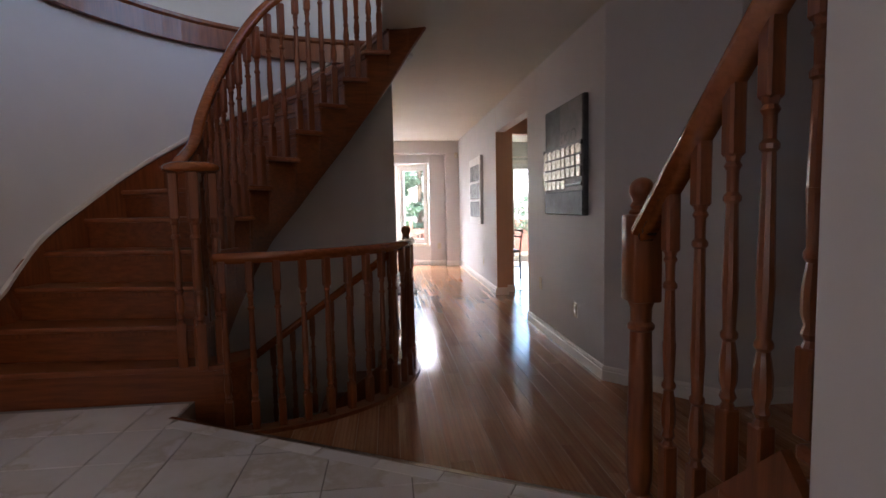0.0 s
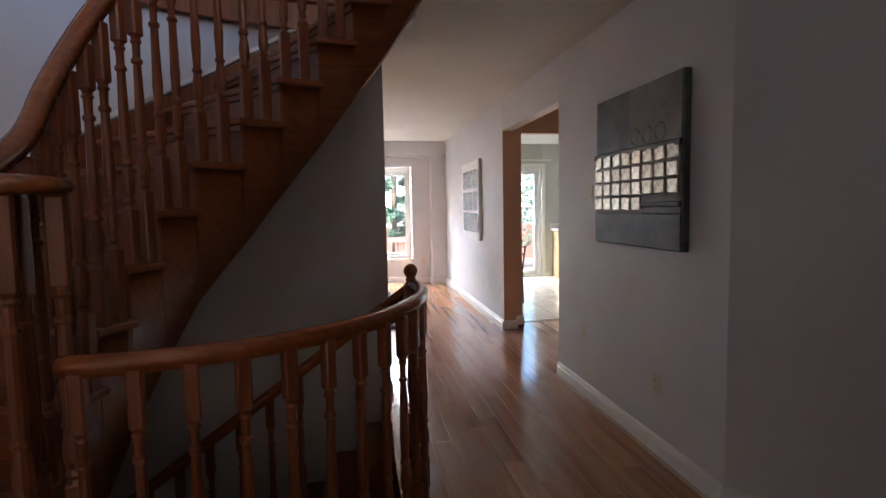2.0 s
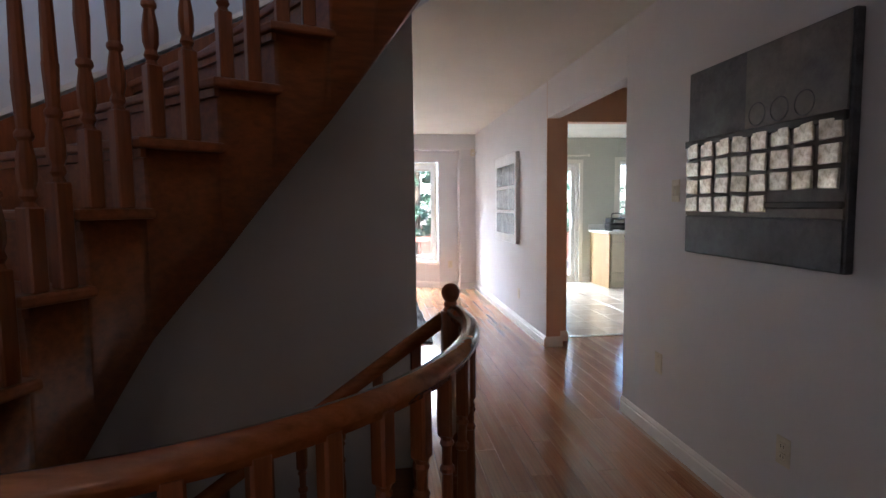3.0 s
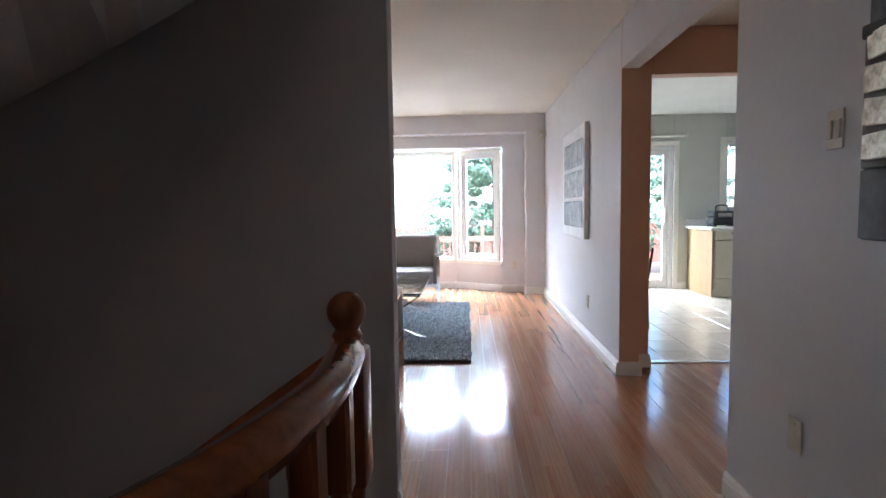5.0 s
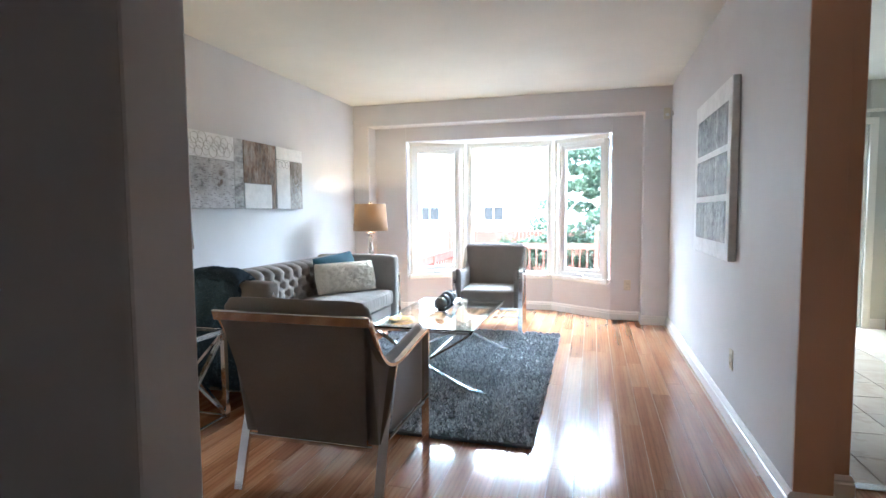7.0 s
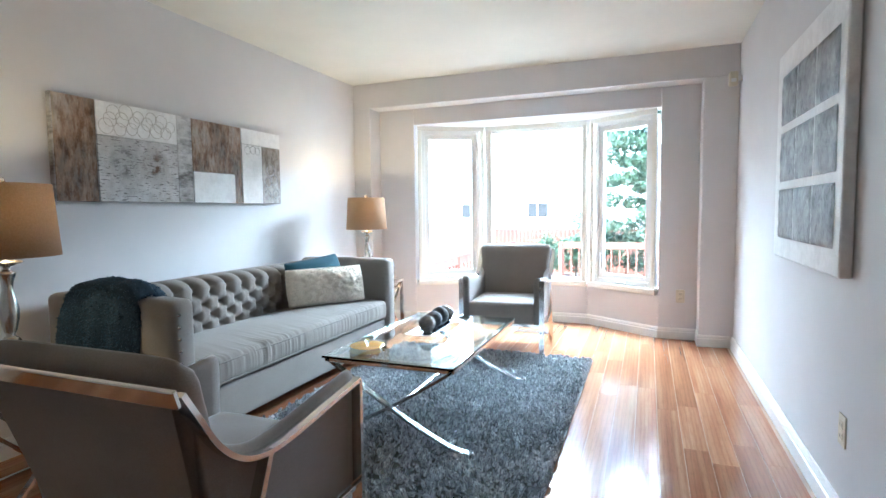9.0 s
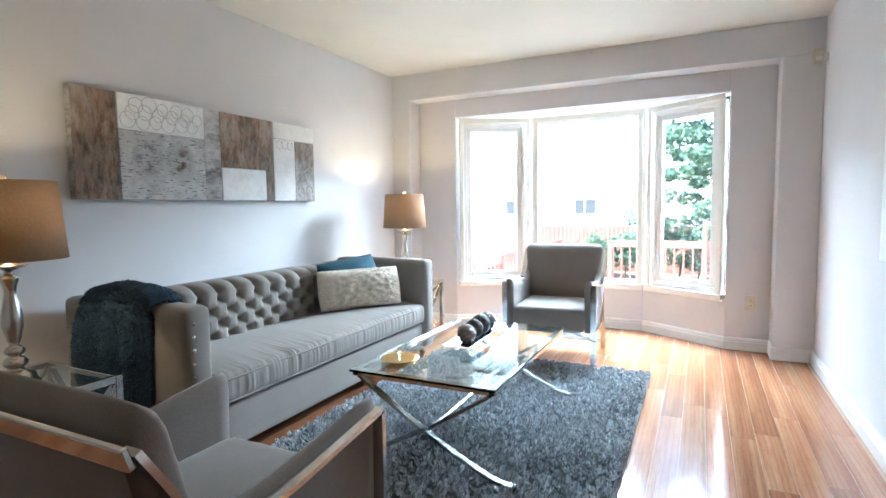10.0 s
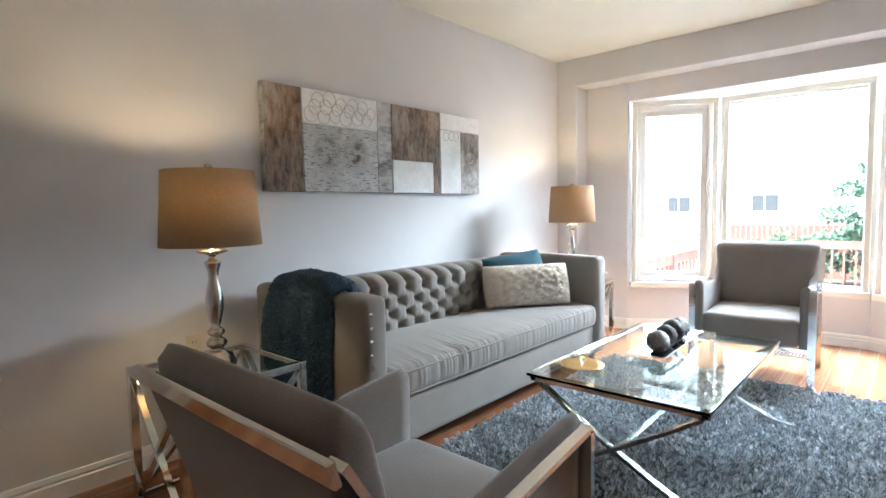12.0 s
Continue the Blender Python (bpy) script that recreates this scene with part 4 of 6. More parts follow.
def throw_fn(u, v):
    """A soft blanket hung over the arm; u across it, v from the seat side over the top and down outside."""
    path = [(0.165, 0.60), (0.16, 0.74), (0.135, 0.83), (0.06, 0.862), (-0.01, 0.85), (-0.04, 0.77), (-0.05, 0.60), (-0.055, 0.42), (-0.05, 0.24), (-0.045, 0.13)]
    s = v * (len(path) - 1)
    i = min(len(path) - 2, int(s))
    f = s - i
    y = path[i][0] + (path[i + 1][0] - path[i][0]) * f
    z = path[i][1] + (path[i + 1][1] - path[i][1]) * f
    wide = 0.44 + 0.07 * v
    x = -1.46 + (u - 0.5) * wide - 0.085 * v
    k = noise.noise(Vector((u * 3.5, v * 2.0, 2.0))) * 0.022 + 0.016 * math.sin(u * 17 + 2.5 * noise.noise(Vector((v * 2, u, 5)))) * v
    sgn = -1 if v > 0.4 else 1
    fine = 0.006 * noise.noise(Vector((u * 45, v * 60, 1)))
    yo = SY0 + y + (k + fine - 0.012) * (1 if v < 0.3 else (-1 if v > 0.5 else 0))
    zo = z + (k * 0.6 + fine if 0.2 < v < 0.55 else 0.0)
    zo -= 0.05 * (2 * u - 1) ** 6 * (1 if v < 0.6 else 0.3)
    return Vector((x + 0.03 * noise.noise(Vector((v * 4, u * 2, 9))), yo, zo))


bm = grid_mesh(60, 80, throw_fn)
throw = part("throw_blanket", bm, "throw", smooth=True)
sol = throw.modifiers.new("thick", "SOLIDIFY")
sol.thickness, sol.offset = 0.016, 0.0
fuzz(throw, 12000, 0.013, 0.0048, "throw", 31)
fuzz(throw, 11000, 0.015, 0.0042, "throw_tip", 33)
tagged(throw, "dark teal chenille throw draped over the sofa's arm", "blanket")


# ---- armchairs ----
def armchair():
    t = thing("armchair", "grey linen armchair with a curved polished metal frame", "armchair", group="armchairs", at=(0, 0, 0))
    w = 0.33
    part("seat", soft_box(-0.268, -0.24, 0.26, 0.268, 0.325, 0.43, 0.03, 0.014, 0.0015), "chair", t, smooth=True)
    # back: a padded slab leaning rearwards, rounded over at the top
    bm = bmesh.new()
    rings, nr, ns = [], 22, 36
    for i in range(nr + 1):
        v = i / nr
        z = 0.26 + 0.605 * v
        half = 0.27 + 0.062 * max(0.0, v - 0.25) / 0.75
        yc = -0.225 - 0.150 * v ** 1.15
        cap = max(0.0, (v - 0.90) / 0.10)
        k = math.sqrt(max(0.0, 1 - cap * cap))
        th = (0.048 + 0.012 * math.sin(math.pi * min(1, v * 1.05))) * (0.12 + 0.88 * k)
        ring = []
        for j in range(ns):
            a = 2 * math.pi * j / ns
            c, s_ = math.cos(a), math.sin(a)
            x = math.copysign(abs(c) ** 0.28, c) * (half - 0.03 * (1 - k))
            y = math.copysign(abs(s_) ** 0.55, s_) * th
            ring.append(bm.verts.new((x, yc + y, z - (0.012 * (x / half) ** 8 if v > 0.8 else 0))))
        rings.append(ring)
    for p, q in zip(rings, rings[1:]):
        for j in range(ns):
            bm.faces.new((p[j], p[(j + 1) % ns], q[(j + 1) % ns], q[j]))
    bm.faces.new(rings[-1])
    bm.faces.new(rings[0][::-1])
    part("backrest", bm, "chair", t, smooth=True)
    # outer back panel under the metal band
    part("back_panel", grid_mesh(8, 10, lambda u, v: Vector(((2 * u - 1) * (0.26 + 0.062 * v), -0.27 - 0.145 * v ** 1.1, 0.24 + 0.54 * v))), "chair", t, smooth=True)
    prof = [(-0.405, 0.80), (-0.365, 0.735), (-0.315, 0.655), (-0.25, 0.595), (-0.17, 0.565), (-0.08, 0.562), (0.02, 0.572), (0.15, 0.59), (0.32, 0.612)]
    for sx in (-1, 1):
        x = sx * w
        line = smooth_path([(x, y, z) for y, z in prof], 5)
        part("frame_band", sweep(line, [(-0.02, -0.007), (0.02, -0.007), (0.02, 0.007), (-0.02, 0.007)]), "chrome", t, "polished metal band", smooth=False)
        # padded side: crowned arm above, flat panels inside and out
        line = smooth_path([(0, y, z) for y, z in prof], 4)[5:]
        bm = bmesh.new()
        rings = []
        for q in line:
            y, z = q.y, q.z
            yl = min(0.312, max(-0.27, y))
            sec = ((w - 0.016, yl, 0.25), (w - 0.012, y, z - 0.012), (w - 0.014, y, z + 0.012), (w - 0.022, y, z + 0.024), (w - 0.036, y, z + 0.028), (w - 0.05, y, z + 0.021), (w - 0.06, y, z + 0.004), (w - 0.063, y, z - 0.03), (w - 0.063, yl, 0.33), (w - 0.063, yl, 0.25))
            rings.append([bm.verts.new((sx * px, py, pz)) for px, py, pz in sec])
        m_n = len(rings[0])
        for p, q in zip(rings, rings[1:]):
            for j in range(m_n):
                bm.faces.new((p[j], p[(j + 1) % m_n], q[(j + 1) % m_n], q[j]))
        bm.faces.new(rings[-1])
        bm.faces.new(rings[0][::-1])
        part("arm", bm, "chair", t, smooth=True)
        part("leg", sweep([(x, 0.318, 0.61), (x, 0.318, 0.0)], [(-0.02, -0.009), (0.02, -0.009), (0.02, 0.009), (-0.02, 0.009)], up=(0, 1, 0)), "chrome", t)
        part("leg", sweep(smooth_path([(x, -0.14, 0.56), (x, -0.20, 0.40), (x, -0.265, 0.2), (x, -0.32, 0.0)], 4), [(-0.02, -0.009), (0.02, -0.009), (0.02, 0.009), (-0.02, 0.009)], up=(0, 1, 0)), "chrome", t)
        part("side_rail", box(x - 0.008, -0.24, 0.236, x + 0.008, 0.32, 0.252, 0.002), "chrome", t)
    part("back_band", box(-w - 0.02, -0.007, -0.022, w + 0.02, 0.007, 0.022, 0.003), "chrome", t, "polished metal band across the back").matrix_local = pose(0, -0.421, 0.795, 17)
    part("front_rail", box(-w, 0.31, 0.236, w, 0.322, 0.262, 0.002), "chrome", t)
    part("back_rail", box(-0.29, -0.29, 0.225, 0.29, -0.275, 0.245, 0.002), "chrome", t)
    return t


chair_a = armchair()
chair_a.matrix_world = pose(-0.35, 7.80, 0, 0, 0, 0)
chair_b = copy_thing(chair_a, pose(-0.22, 11.02, 0, 0, 0, 183))

# ---- coffee table ----
TX0, TX1, TY0, TY1, TZ = -0.645, 0.072, 8.83, 10.06, 0.447
table = thing("coffee_table", "rectangular glass coffee table on crossed curved chrome legs", "coffee table", (0, 0, 0))
part("glass_top", box(TX0, TY0, TZ - 0.012, TX1, TY1, TZ, 0.003, 2), "table_glass", table, "clear bevelled glass with a green edge")
for b in ((TX0 + 0.01, TY0 + 0.02, TX1 - 0.01, TY0 + 0.05), (TX0 + 0.01, TY1 - 0.05, TX1 - 0.01, TY1 - 0.02), (TX0 + 0.005, TY0 + 0.02, TX0 + 0.035, TY1 - 0.02), (TX1 - 0.035, TY0 + 0.02, TX1 - 0.005, TY1 - 0.02)):
    part("rail", box(b[0], b[1], TZ - 0.034, b[2], b[3], TZ - 0.0125, 0.002), "chrome", table)
XC = (TX0 + TX1) / 2
for y in (TY0 + 0.035, TY1 - 0.035):
    for sgn in (-1, 1):
        pts = []
        for k in range(9):
            t_ = k / 8
            pts.append((XC + sgn * (-0.33 + t_ * 0.76), y + sgn * 0.012, 0.018 + 0.395 * (1 - t_) ** 1.28 + 0.012 * max(0, t_ - 0.9) * 10))
        part("leg", sweep(smooth_path(pts, 3), [(-0.016, -0.007), (0.016, -0.007), (0.016, 0.007), (-0.016, 0.007)]), "leg_metal", table, smooth=False)
part("stretcher", box(XC - 0.012, TY0 + 0.04, 0.178, XC + 0.012, TY1 - 0.04, 0.194, 0.004), "chrome", table)

tray = thing("decor_tray", "silver tray holding a row of dark textured balls", "tray", (-0.33, 9.61, TZ), 2)
bm = grid_mesh(10, 30, lambda u, v: Vector(((u - 0.5) * 0.17, (v - 0.5) * 0.64, 0.004 + 0.022 * max(abs(2 * u - 1) ** 4, abs(2 * v - 1) ** 6))))
dish = part("dish", bm, "chrome", tray, smooth=True)
so = dish.modifiers.new("thick", "SOLIDIFY")
so.thickness, so.offset = 0.003, 1.0
M["ball"] = plain("dark_ball", (0.035, 0.033, 0.032), 0.42, 0.2, 0.3, 40, 0.5)
M["silverball"] = plain("silver_ball", (0.22, 0.21, 0.20), 0.25, 1.0, 0.4, 60, 0.8)
for k, (rad, mat) in enumerate(((0.05, "silverball"), (0.053, "ball"), (0.057, "ball"), (0.052, "silverball"))):
    bm = bmesh.new()
    bmesh.ops.create_icosphere(bm, subdivisions=4, radius=rad)
    for v in bm.verts:
        n = v.co.normalized()
        v.co += n * (0.008 * noise.noise(n * 9 + Vector((k * 3.1, 0, 0))) if mat == "silverball" else 0.0018 * math.sin(n.z * 60))
    part("ball", bm, mat, tray, smooth=True).location = (0, -0.145 + 0.112 * k, rad + 0.006)
gold = thing("gold_dish", "small gold dish with a clear glass knob", "dish", (-0.50, 9.05, TZ))
M["gold"] = plain("gold_leaf", (0.80, 0.58, 0.20), 0.28, 1.0, 0.1, 20, 0.1)
part("plate", lathe([(0.0, 0.003), (0.065, 0.004), (0.092, 0.012), (0.094, 0.014), (0.065, 0.008), (0.0, 0.006)], 28), "gold", gold, smooth=True)
part("knob", lathe([(0.006, 0.006), (0.005, 0.02), (0.011, 0.03), (0.013, 0.04), (0.008, 0.05), (0.0, 0.054)], 14), "table_glass", gold, smooth=True)

# ---- rug ----
RX0, RX1, RY0, RY1 = -1.10, 0.52, 8.19, 10.72
rug = thing("rug", "thick grey-blue shag rug under the coffee table", "rug", (0, 0, 0))
part("backing", box(RX0, RY0, 0.001, RX1, RY1, 0.02, 0.006, 2), "rugbase", rug)
rr = np.random.RandomState(3)
TUFTS, PER = 11500, 9
N = TUFTS * PER
tx, ty = rr.uniform(RX0 + 0.006, RX1 - 0.006, TUFTS), rr.uniform(RY0 + 0.006, RY1 - 0.006, TUFTS)
flow = np.array([noise.noise(Vector((x * 3.0, y * 3.0, 0))) for x, y in zip(tx, ty)])
# each tuft fans out from its root and leans its own way
ta = flow * 7 + rr.normal(0, 0.9, TUFTS)
tl_ = rr.uniform(0.003, 0.017, TUFTS)
px = np.repeat(tx, PER) + rr.normal(0, 0.0035, N)
py = np.repeat(ty, PER) + rr.normal(0, 0.0035, N)
a = rr.uniform(0, 2 * np.pi, N)
la = np.repeat(ta, PER) + rr.normal(0, 0.5, N)
lean = np.repeat(tl_, PER) + rr.uniform(-0.002, 0.006, N)
hh = np.repeat(0.026 + 0.016 * rr.rand(TUFTS), PER) + 0.004 * rr.rand(N)
wd = 0.0026 + 0.0018 * rr.rand(N)
ca, sa = np.cos(a) * wd, np.sin(a) * wd
V = np.zeros((N, 4, 3))
V[:, 0] = np.stack([px - ca, py - sa, np.full(N, 0.014)], 1)
V[:, 1] = np.stack([px + ca, py + sa, np.full(N, 0.014)], 1)
V[:, 2] = np.stack([px + 0.7 * ca + lean * np.cos(la), py + 0.7 * sa + lean * np.sin(la), hh], 1)
V[:, 3] = np.stack([px - 0.7 * ca + lean * np.cos(la), py - 0.7 * sa + lean * np.sin(la), hh], 1)
me = bpy.data.meshes.new("shag")
F = np.arange(N * 4).reshape(N, 4)
me.from_pydata(V.reshape(-1, 3).tolist(), [], F.tolist())
m_, nt_, b_ = nodes_of("shag_pile", 0.85)
g_ = nt_.nodes.new("ShaderNodeNewGeometry")
patch = noise_node(nt_, coords(nt_, (1, 1, 0.1)), 55.0, 3)
c1 = ramp(nt_, g_.outputs["Random Per Island"], (0.0, (0.20, 0.24, 0.28)), (0.35, (0.52, 0.57, 0.62)), (0.7, (0.82, 0.85, 0.88)), (1.0, (0.93, 0.94, 0.94)))
c2 = ramp(nt_, patch, (0.36, (0.52, 0.53, 0.54)), (0.62, (1.2, 1.19, 1.17)))
nt_.links.new(mix(nt_, 1.0, c1, c2, "MULTIPLY"), b_.inputs["Base Color"])
b_.inputs["Sheen Weight"].default_value = 0.3
me.materials.append(m_)
pile = new("shag", me)
pile.parent = rug
pile["kind"] = "stuff"


# ---- end tables and lamps ----
def end_table():
    t = thing("end_table", "mirrored chrome end table with crossed side bars and a glass top", "end table", group="end tables")
    w, d, h = 0.25, 0.25, 0.54
    part("glass_top", box(-w + 0.02, -d + 0.02, h - 0.012, w - 0.02, d - 0.02, h - 0.002, 0.002), "table_glass", t)
    for b in ((-w, -d, w, -d + 0.028), (-w, d - 0.028, w, d), (-w, -d + 0.028, -w + 0.028, d - 0.028), (w - 0.028, -d + 0.028, w, d - 0.028)):
        part("rail", box(b[0], b[1], h - 0.03, b[2], b[3], h, 0.002), "chrome", t)
        part("foot_rail", box(b[0] + 0.004, b[1] + 0.004, 0.0, b[2] - 0.004, b[3] - 0.004, 0.02, 0.002), "chrome", t)
    for sx in (-1, 1):
        for sy in (-1, 1):
            part("leg", box(sx * w - 0.03 * (sx > 0), sy * d - 0.03 * (sy > 0), 0.0, sx * w + 0.03 * (sx < 0), sy * d + 0.03 * (sy < 0), h - 0.03, 0.002), "chrome", t)
    for s in (-1, 1):
        for k in (-1, 1):
            part("cross_bar", sweep([(k * (w - 0.02), s * (d - 0.014), h - 0.03), (-k * (w - 0.02), s * (d - 0.014), 0.02)], rect_section(0.016, 0.024), up=(0, 1, 0)), "chrome", t)
            part("cross_bar", sweep([(s * (w - 0.014), k * (d - 0.02), h - 0.03), (s * (w - 0.014), -k * (d - 0.02), 0.02)], rect_section(0.016, 0.024), up=(1, 0, 0)), "chrome", t)
    return t


et = end_table()
et.matrix_world = pose(-1.51, 7.92, 0)
et2 = copy_thing(et, pose(-1.53, 10.90, 0))

m_, nt_, b_ = nodes_of("linen_shade", 0.9)
v_ = coords(nt_, (1, 1, 1))
nt_.links.new(ramp(nt_, noise_node(nt_, v_, 160, 3), (0.3, (0.36, 0.235, 0.14)), (0.7, (0.45, 0.31, 0.195))), b_.inputs["Base Color"])
tr_ = nt_.nodes.new("ShaderNodeBsdfTranslucent")
tr_.inputs[0].default_value = (0.60, 0.47, 0.31, 1)
ms_ = nt_.nodes.new("ShaderNodeMixShader")
ms_.inputs[0].default_value = 0.19
nt_.links.new(b_.outputs[0], ms_.inputs[1])
nt_.links.new(tr_.outputs[0], ms_.inputs[2])
nt_.links.new(ms_.outputs[0], nt_.nodes["Material Output"].inputs[0])
M["shade"] = m_
m_, nt_, b_ = nodes_of("warm_bulb", 0.5)
b_.inputs["Emission Color"].default_value, b_.inputs["Emission Strength"].default_value = (1.0, 0.76, 0.48, 1), 2.0
M["bulb"] = m_


def table_lamp():
    t = thing("table_lamp", "lit table lamp, tan drum shade on a turned nickel base", "table lamp", group="table lamps")
    prof = [(0.072, 0.0), (0.074, 0.01), (0.066, 0.02), (0.058, 0.045), (0.03, 0.06), (0.022, 0.068), (0.036, 0.078), (0.04, 0.092), (0.03, 0.106), (0.017, 0.114), (0.03, 0.124), (0.034, 0.134), (0.026, 0.146), (0.014, 0.155),
            (0.022, 0.175), (0.033, 0.225), (0.034, 0.265), (0.026, 0.31), (0.018, 0.345), (0.021, 0.375), (0.031, 0.405), (0.033, 0.41), (0.016, 0.42), (0.014, 0.435), (0.052, 0.448), (0.062, 0.452), (0.05, 0.458), (0.016, 0.462), (0.014, 0.50), (0.0, 0.505)]
    part("base", lathe(prof, 28), "steel", t, smooth=True)
    part("harp", sweep(smooth_path([(0.0, 0, 0.50), (0.05, 0, 0.55), (0.055, 0, 0.66), (0.0, 0, 0.755)], 5), round_section(0.002, 6)), "steel", t)
    bm = bmesh.new()
    n = 48
    r0, r1, z0, z1 = 0.188, 0.168, 0.475, 0.765
    vs = [[bm.verts.new((r * math.cos(2 * math.pi * i / n), r * math.sin(2 * math.pi * i / n), z)) for i in range(n)] for r, z in ((r0, z0), (r1, z1), (r1 - 0.003, z1), (r0 - 0.003, z0))]
    for k in range(4):
        for i in range(n):
            j = (i + 1) % n
            bm.faces.new((vs[k][i], vs[k][j], vs[(k + 1) % 4][j], vs[(k + 1) % 4][i]))
    part("shade", bm, "shade", t, "tan linen drum shade, glowing faintly", smooth=True)
    part("finial", lathe([(0.004, 0.755), (0.004, 0.768), (0.016, 0.772), (0.017, 0.78), (0.012, 0.79), (0.0, 0.793)], 14), "steel", t, smooth=True)
    part("spider", box(-0.165, -0.002, 0.755, 0.165, 0.002, 0.758), "steel", t)
    part("bulb", lathe([(0.012, 0.505), (0.014, 0.53), (0.03, 0.57), (0.026, 0.60), (0.0, 0.615)], 14), "bulb", t, smooth=True)
    return t


tl = table_lamp()
tl.matrix_world = pose(-1.50, 7.92, 0.54)
tl2 = copy_thing(tl, pose(-1.53, 10.90, 0.54))
for x, y, watts in ((-1.50, 7.92, 1.15), (-1.53, 10.90, 1.7)):
    lamp("lamp_bulb", "POINT", pose(x, y, 0.54 + 0.69), watts, (1.0, 0.70, 0.38), radius=0.03)


# ---- wall art ----
def art_paint(name, c0, c1, c2, scale=(3, 3, 3), relief=0.5, metal=0.0, rough=0.55):
    m, nt, b = nodes_of(name, rough, metal)
    v = coords(nt, scale)
    n1 = noise_node(nt, v, 2.0, 8, 0.7)
    n2 = noise_node(nt, v, 9.0, 6, 0.7)
    col = mix(nt, 0.35, ramp(nt, n1, (0.38, c0), (0.5, c1), (0.62, c2)), ramp(nt, n2, (0.4, c0), (0.55, c2)))
    nt.links.new(col, b.inputs["Base Color"])
    bump(nt, b, n2, relief, 0.006)
    return m


M["art_brown"] = art_paint("brown_glaze", (0.05, 0.022, 0.008), (0.23, 0.115, 0.05), (0.42, 0.36, 0.29), (3, 4, 1.5))
M["art_umber"] = art_paint("umber_wash", (0.16, 0.12, 0.09), (0.36, 0.32, 0.28), (0.52, 0.49, 0.46), (2, 3, 2), 0.5)
M["art_grey"] = art_paint("grey_plaster", (0.10, 0.092, 0.088), (0.42, 0.41, 0.40), (0.62, 0.61, 0.60), (2, 1.6, 4), 0.7)
M["art_white"] = art_paint("white_plaster", (0.74, 0.74, 0.73), (0.84, 0.84, 0.83), (0.9, 0.9, 0.89), (3, 3, 3), 0.3)
M["art_slate"] = art_paint("slate_grey", (0.03, 0.03, 0.033), (0.058, 0.06, 0.064), (0.115, 0.12, 0.128), (2, 2, 2), 0.4)
M["art_taupe"] = art_paint("taupe_grey", (0.10, 0.088, 0.08), (0.15, 0.132, 0.12), (0.20, 0.178, 0.162), (2, 2, 2), 0.3)
M["art_silver"] = art_paint("silver_leaf", (0.36, 0.31, 0.22), (0.62, 0.56, 0.45), (0.80, 0.77, 0.68), (6, 6, 6), 0.7, 0.85, 0.3)
M["art_metal"] = art_paint("embossed_grey", (0.02, 0.02, 0.022), (0.10, 0.10, 0.105), (0.42, 0.42, 0.42), (5, 5, 3), 1.0, 0.3, 0.36)


def blotched():
    """Pale grey plaster with two soft smoky blotches, one rusty, and dark scratches."""
    m, nt, b = nodes_of("blotched_plaster", 0.55)
    v = coords(nt)
    n = noise_node(nt, v, 14.0, 6, 0.7)
    scratch = noise_node(nt, coords(nt, (3, 9, 60)), 2.2, 3, 0.6)
    col = ramp(nt, n, (0.3, (0.40, 0.395, 0.39)), (0.7, (0.66, 0.655, 0.65)))
    for (y, z), tint in (((8.82, 1.48), (0.06, 0.055, 0.05)), ((9.02, 1.475), (0.10, 0.055, 0.03))):
        mp = nt.nodes.new("ShaderNodeMapping")
        mp.inputs["Location"].default_value = (-XL * 3, -y * 9, -z * 8)
        mp.inputs["Scale"].default_value = (3, 9, 8)
        g = nt.nodes.new("ShaderNodeTexGradient")
        g.gradient_type = "SPHERICAL"
        nt.links.new(v, mp.inputs["Vector"])
        nt.links.new(mp.outputs[0], g.inputs[0])
        soft = nt.nodes.new("ShaderNodeMath")
        soft.operation = "MULTIPLY"
        nt.links.new(g.outputs["Fac"], soft.inputs[0])
        nt.links.new(ramp(nt, n, (0.44, (0.05, 0.05, 0.05)), (0.56, (1.5, 1.5, 1.5))), soft.inputs[1])
        col = mix(nt, soft.outputs[0], col, tint)
    col = mix(nt, ramp(nt, scratch, (0.585, (0, 0, 0)), (0.62, (0.85, 0.85, 0.85))), col, (0.09, 0.085, 0.08))
    nt.links.new(col, b.inputs["Base Color"])
    bump(nt, b, n, 0.7, 0.006)
    return m


M["art_ring"] = plain("grey_ring_paint", (0.50, 0.48, 0.45), 0.6)
M["art_blotch"] = blotched()
pt = thing("abstract_painting", "long abstract canvas in brown, grey and white blocks over the sofa", "painting", (0, 0, 0))
PX = XL + 0.042
part("canvas", box(XL + 0.003, 8.425, 1.25, PX, 10.225, 1.815, 0.004), "art_grey", pt)


def block(parent, y0, y1, z0, z1, mat, name="block", lift=0.004):
    return part(name, box(PX - 0.002, y0, z0, PX + lift, y1, z1, 0.0015), mat, parent)


block(pt, 8.43, 8.655, 1.252, 1.813, "art_brown")
block(pt, 8.66, 9.195, 1.625, 1.813, "art_white", lift=0.008)
block(pt, 8.66, 9.195, 1.252, 1.62, "art_blotch", lift=0.006)
block(pt, 9.20, 9.315, 1.252, 1.813, "art_grey")
block(pt, 9.32, 9.70, 1.465, 1.813, "art_brown", lift=0.006)
block(pt, 9.32, 9.70, 1.252, 1.46, "art_white", lift=0.009)
block(pt, 9.70, 9.775, 1.252, 1.813, "art_brown")
block(pt, 9.78, 10.22, 1.70, 1.813, "art_white", lift=0.008)
block(pt, 9.78, 10.0, 1.252, 1.695, "art_white", lift=0.009)
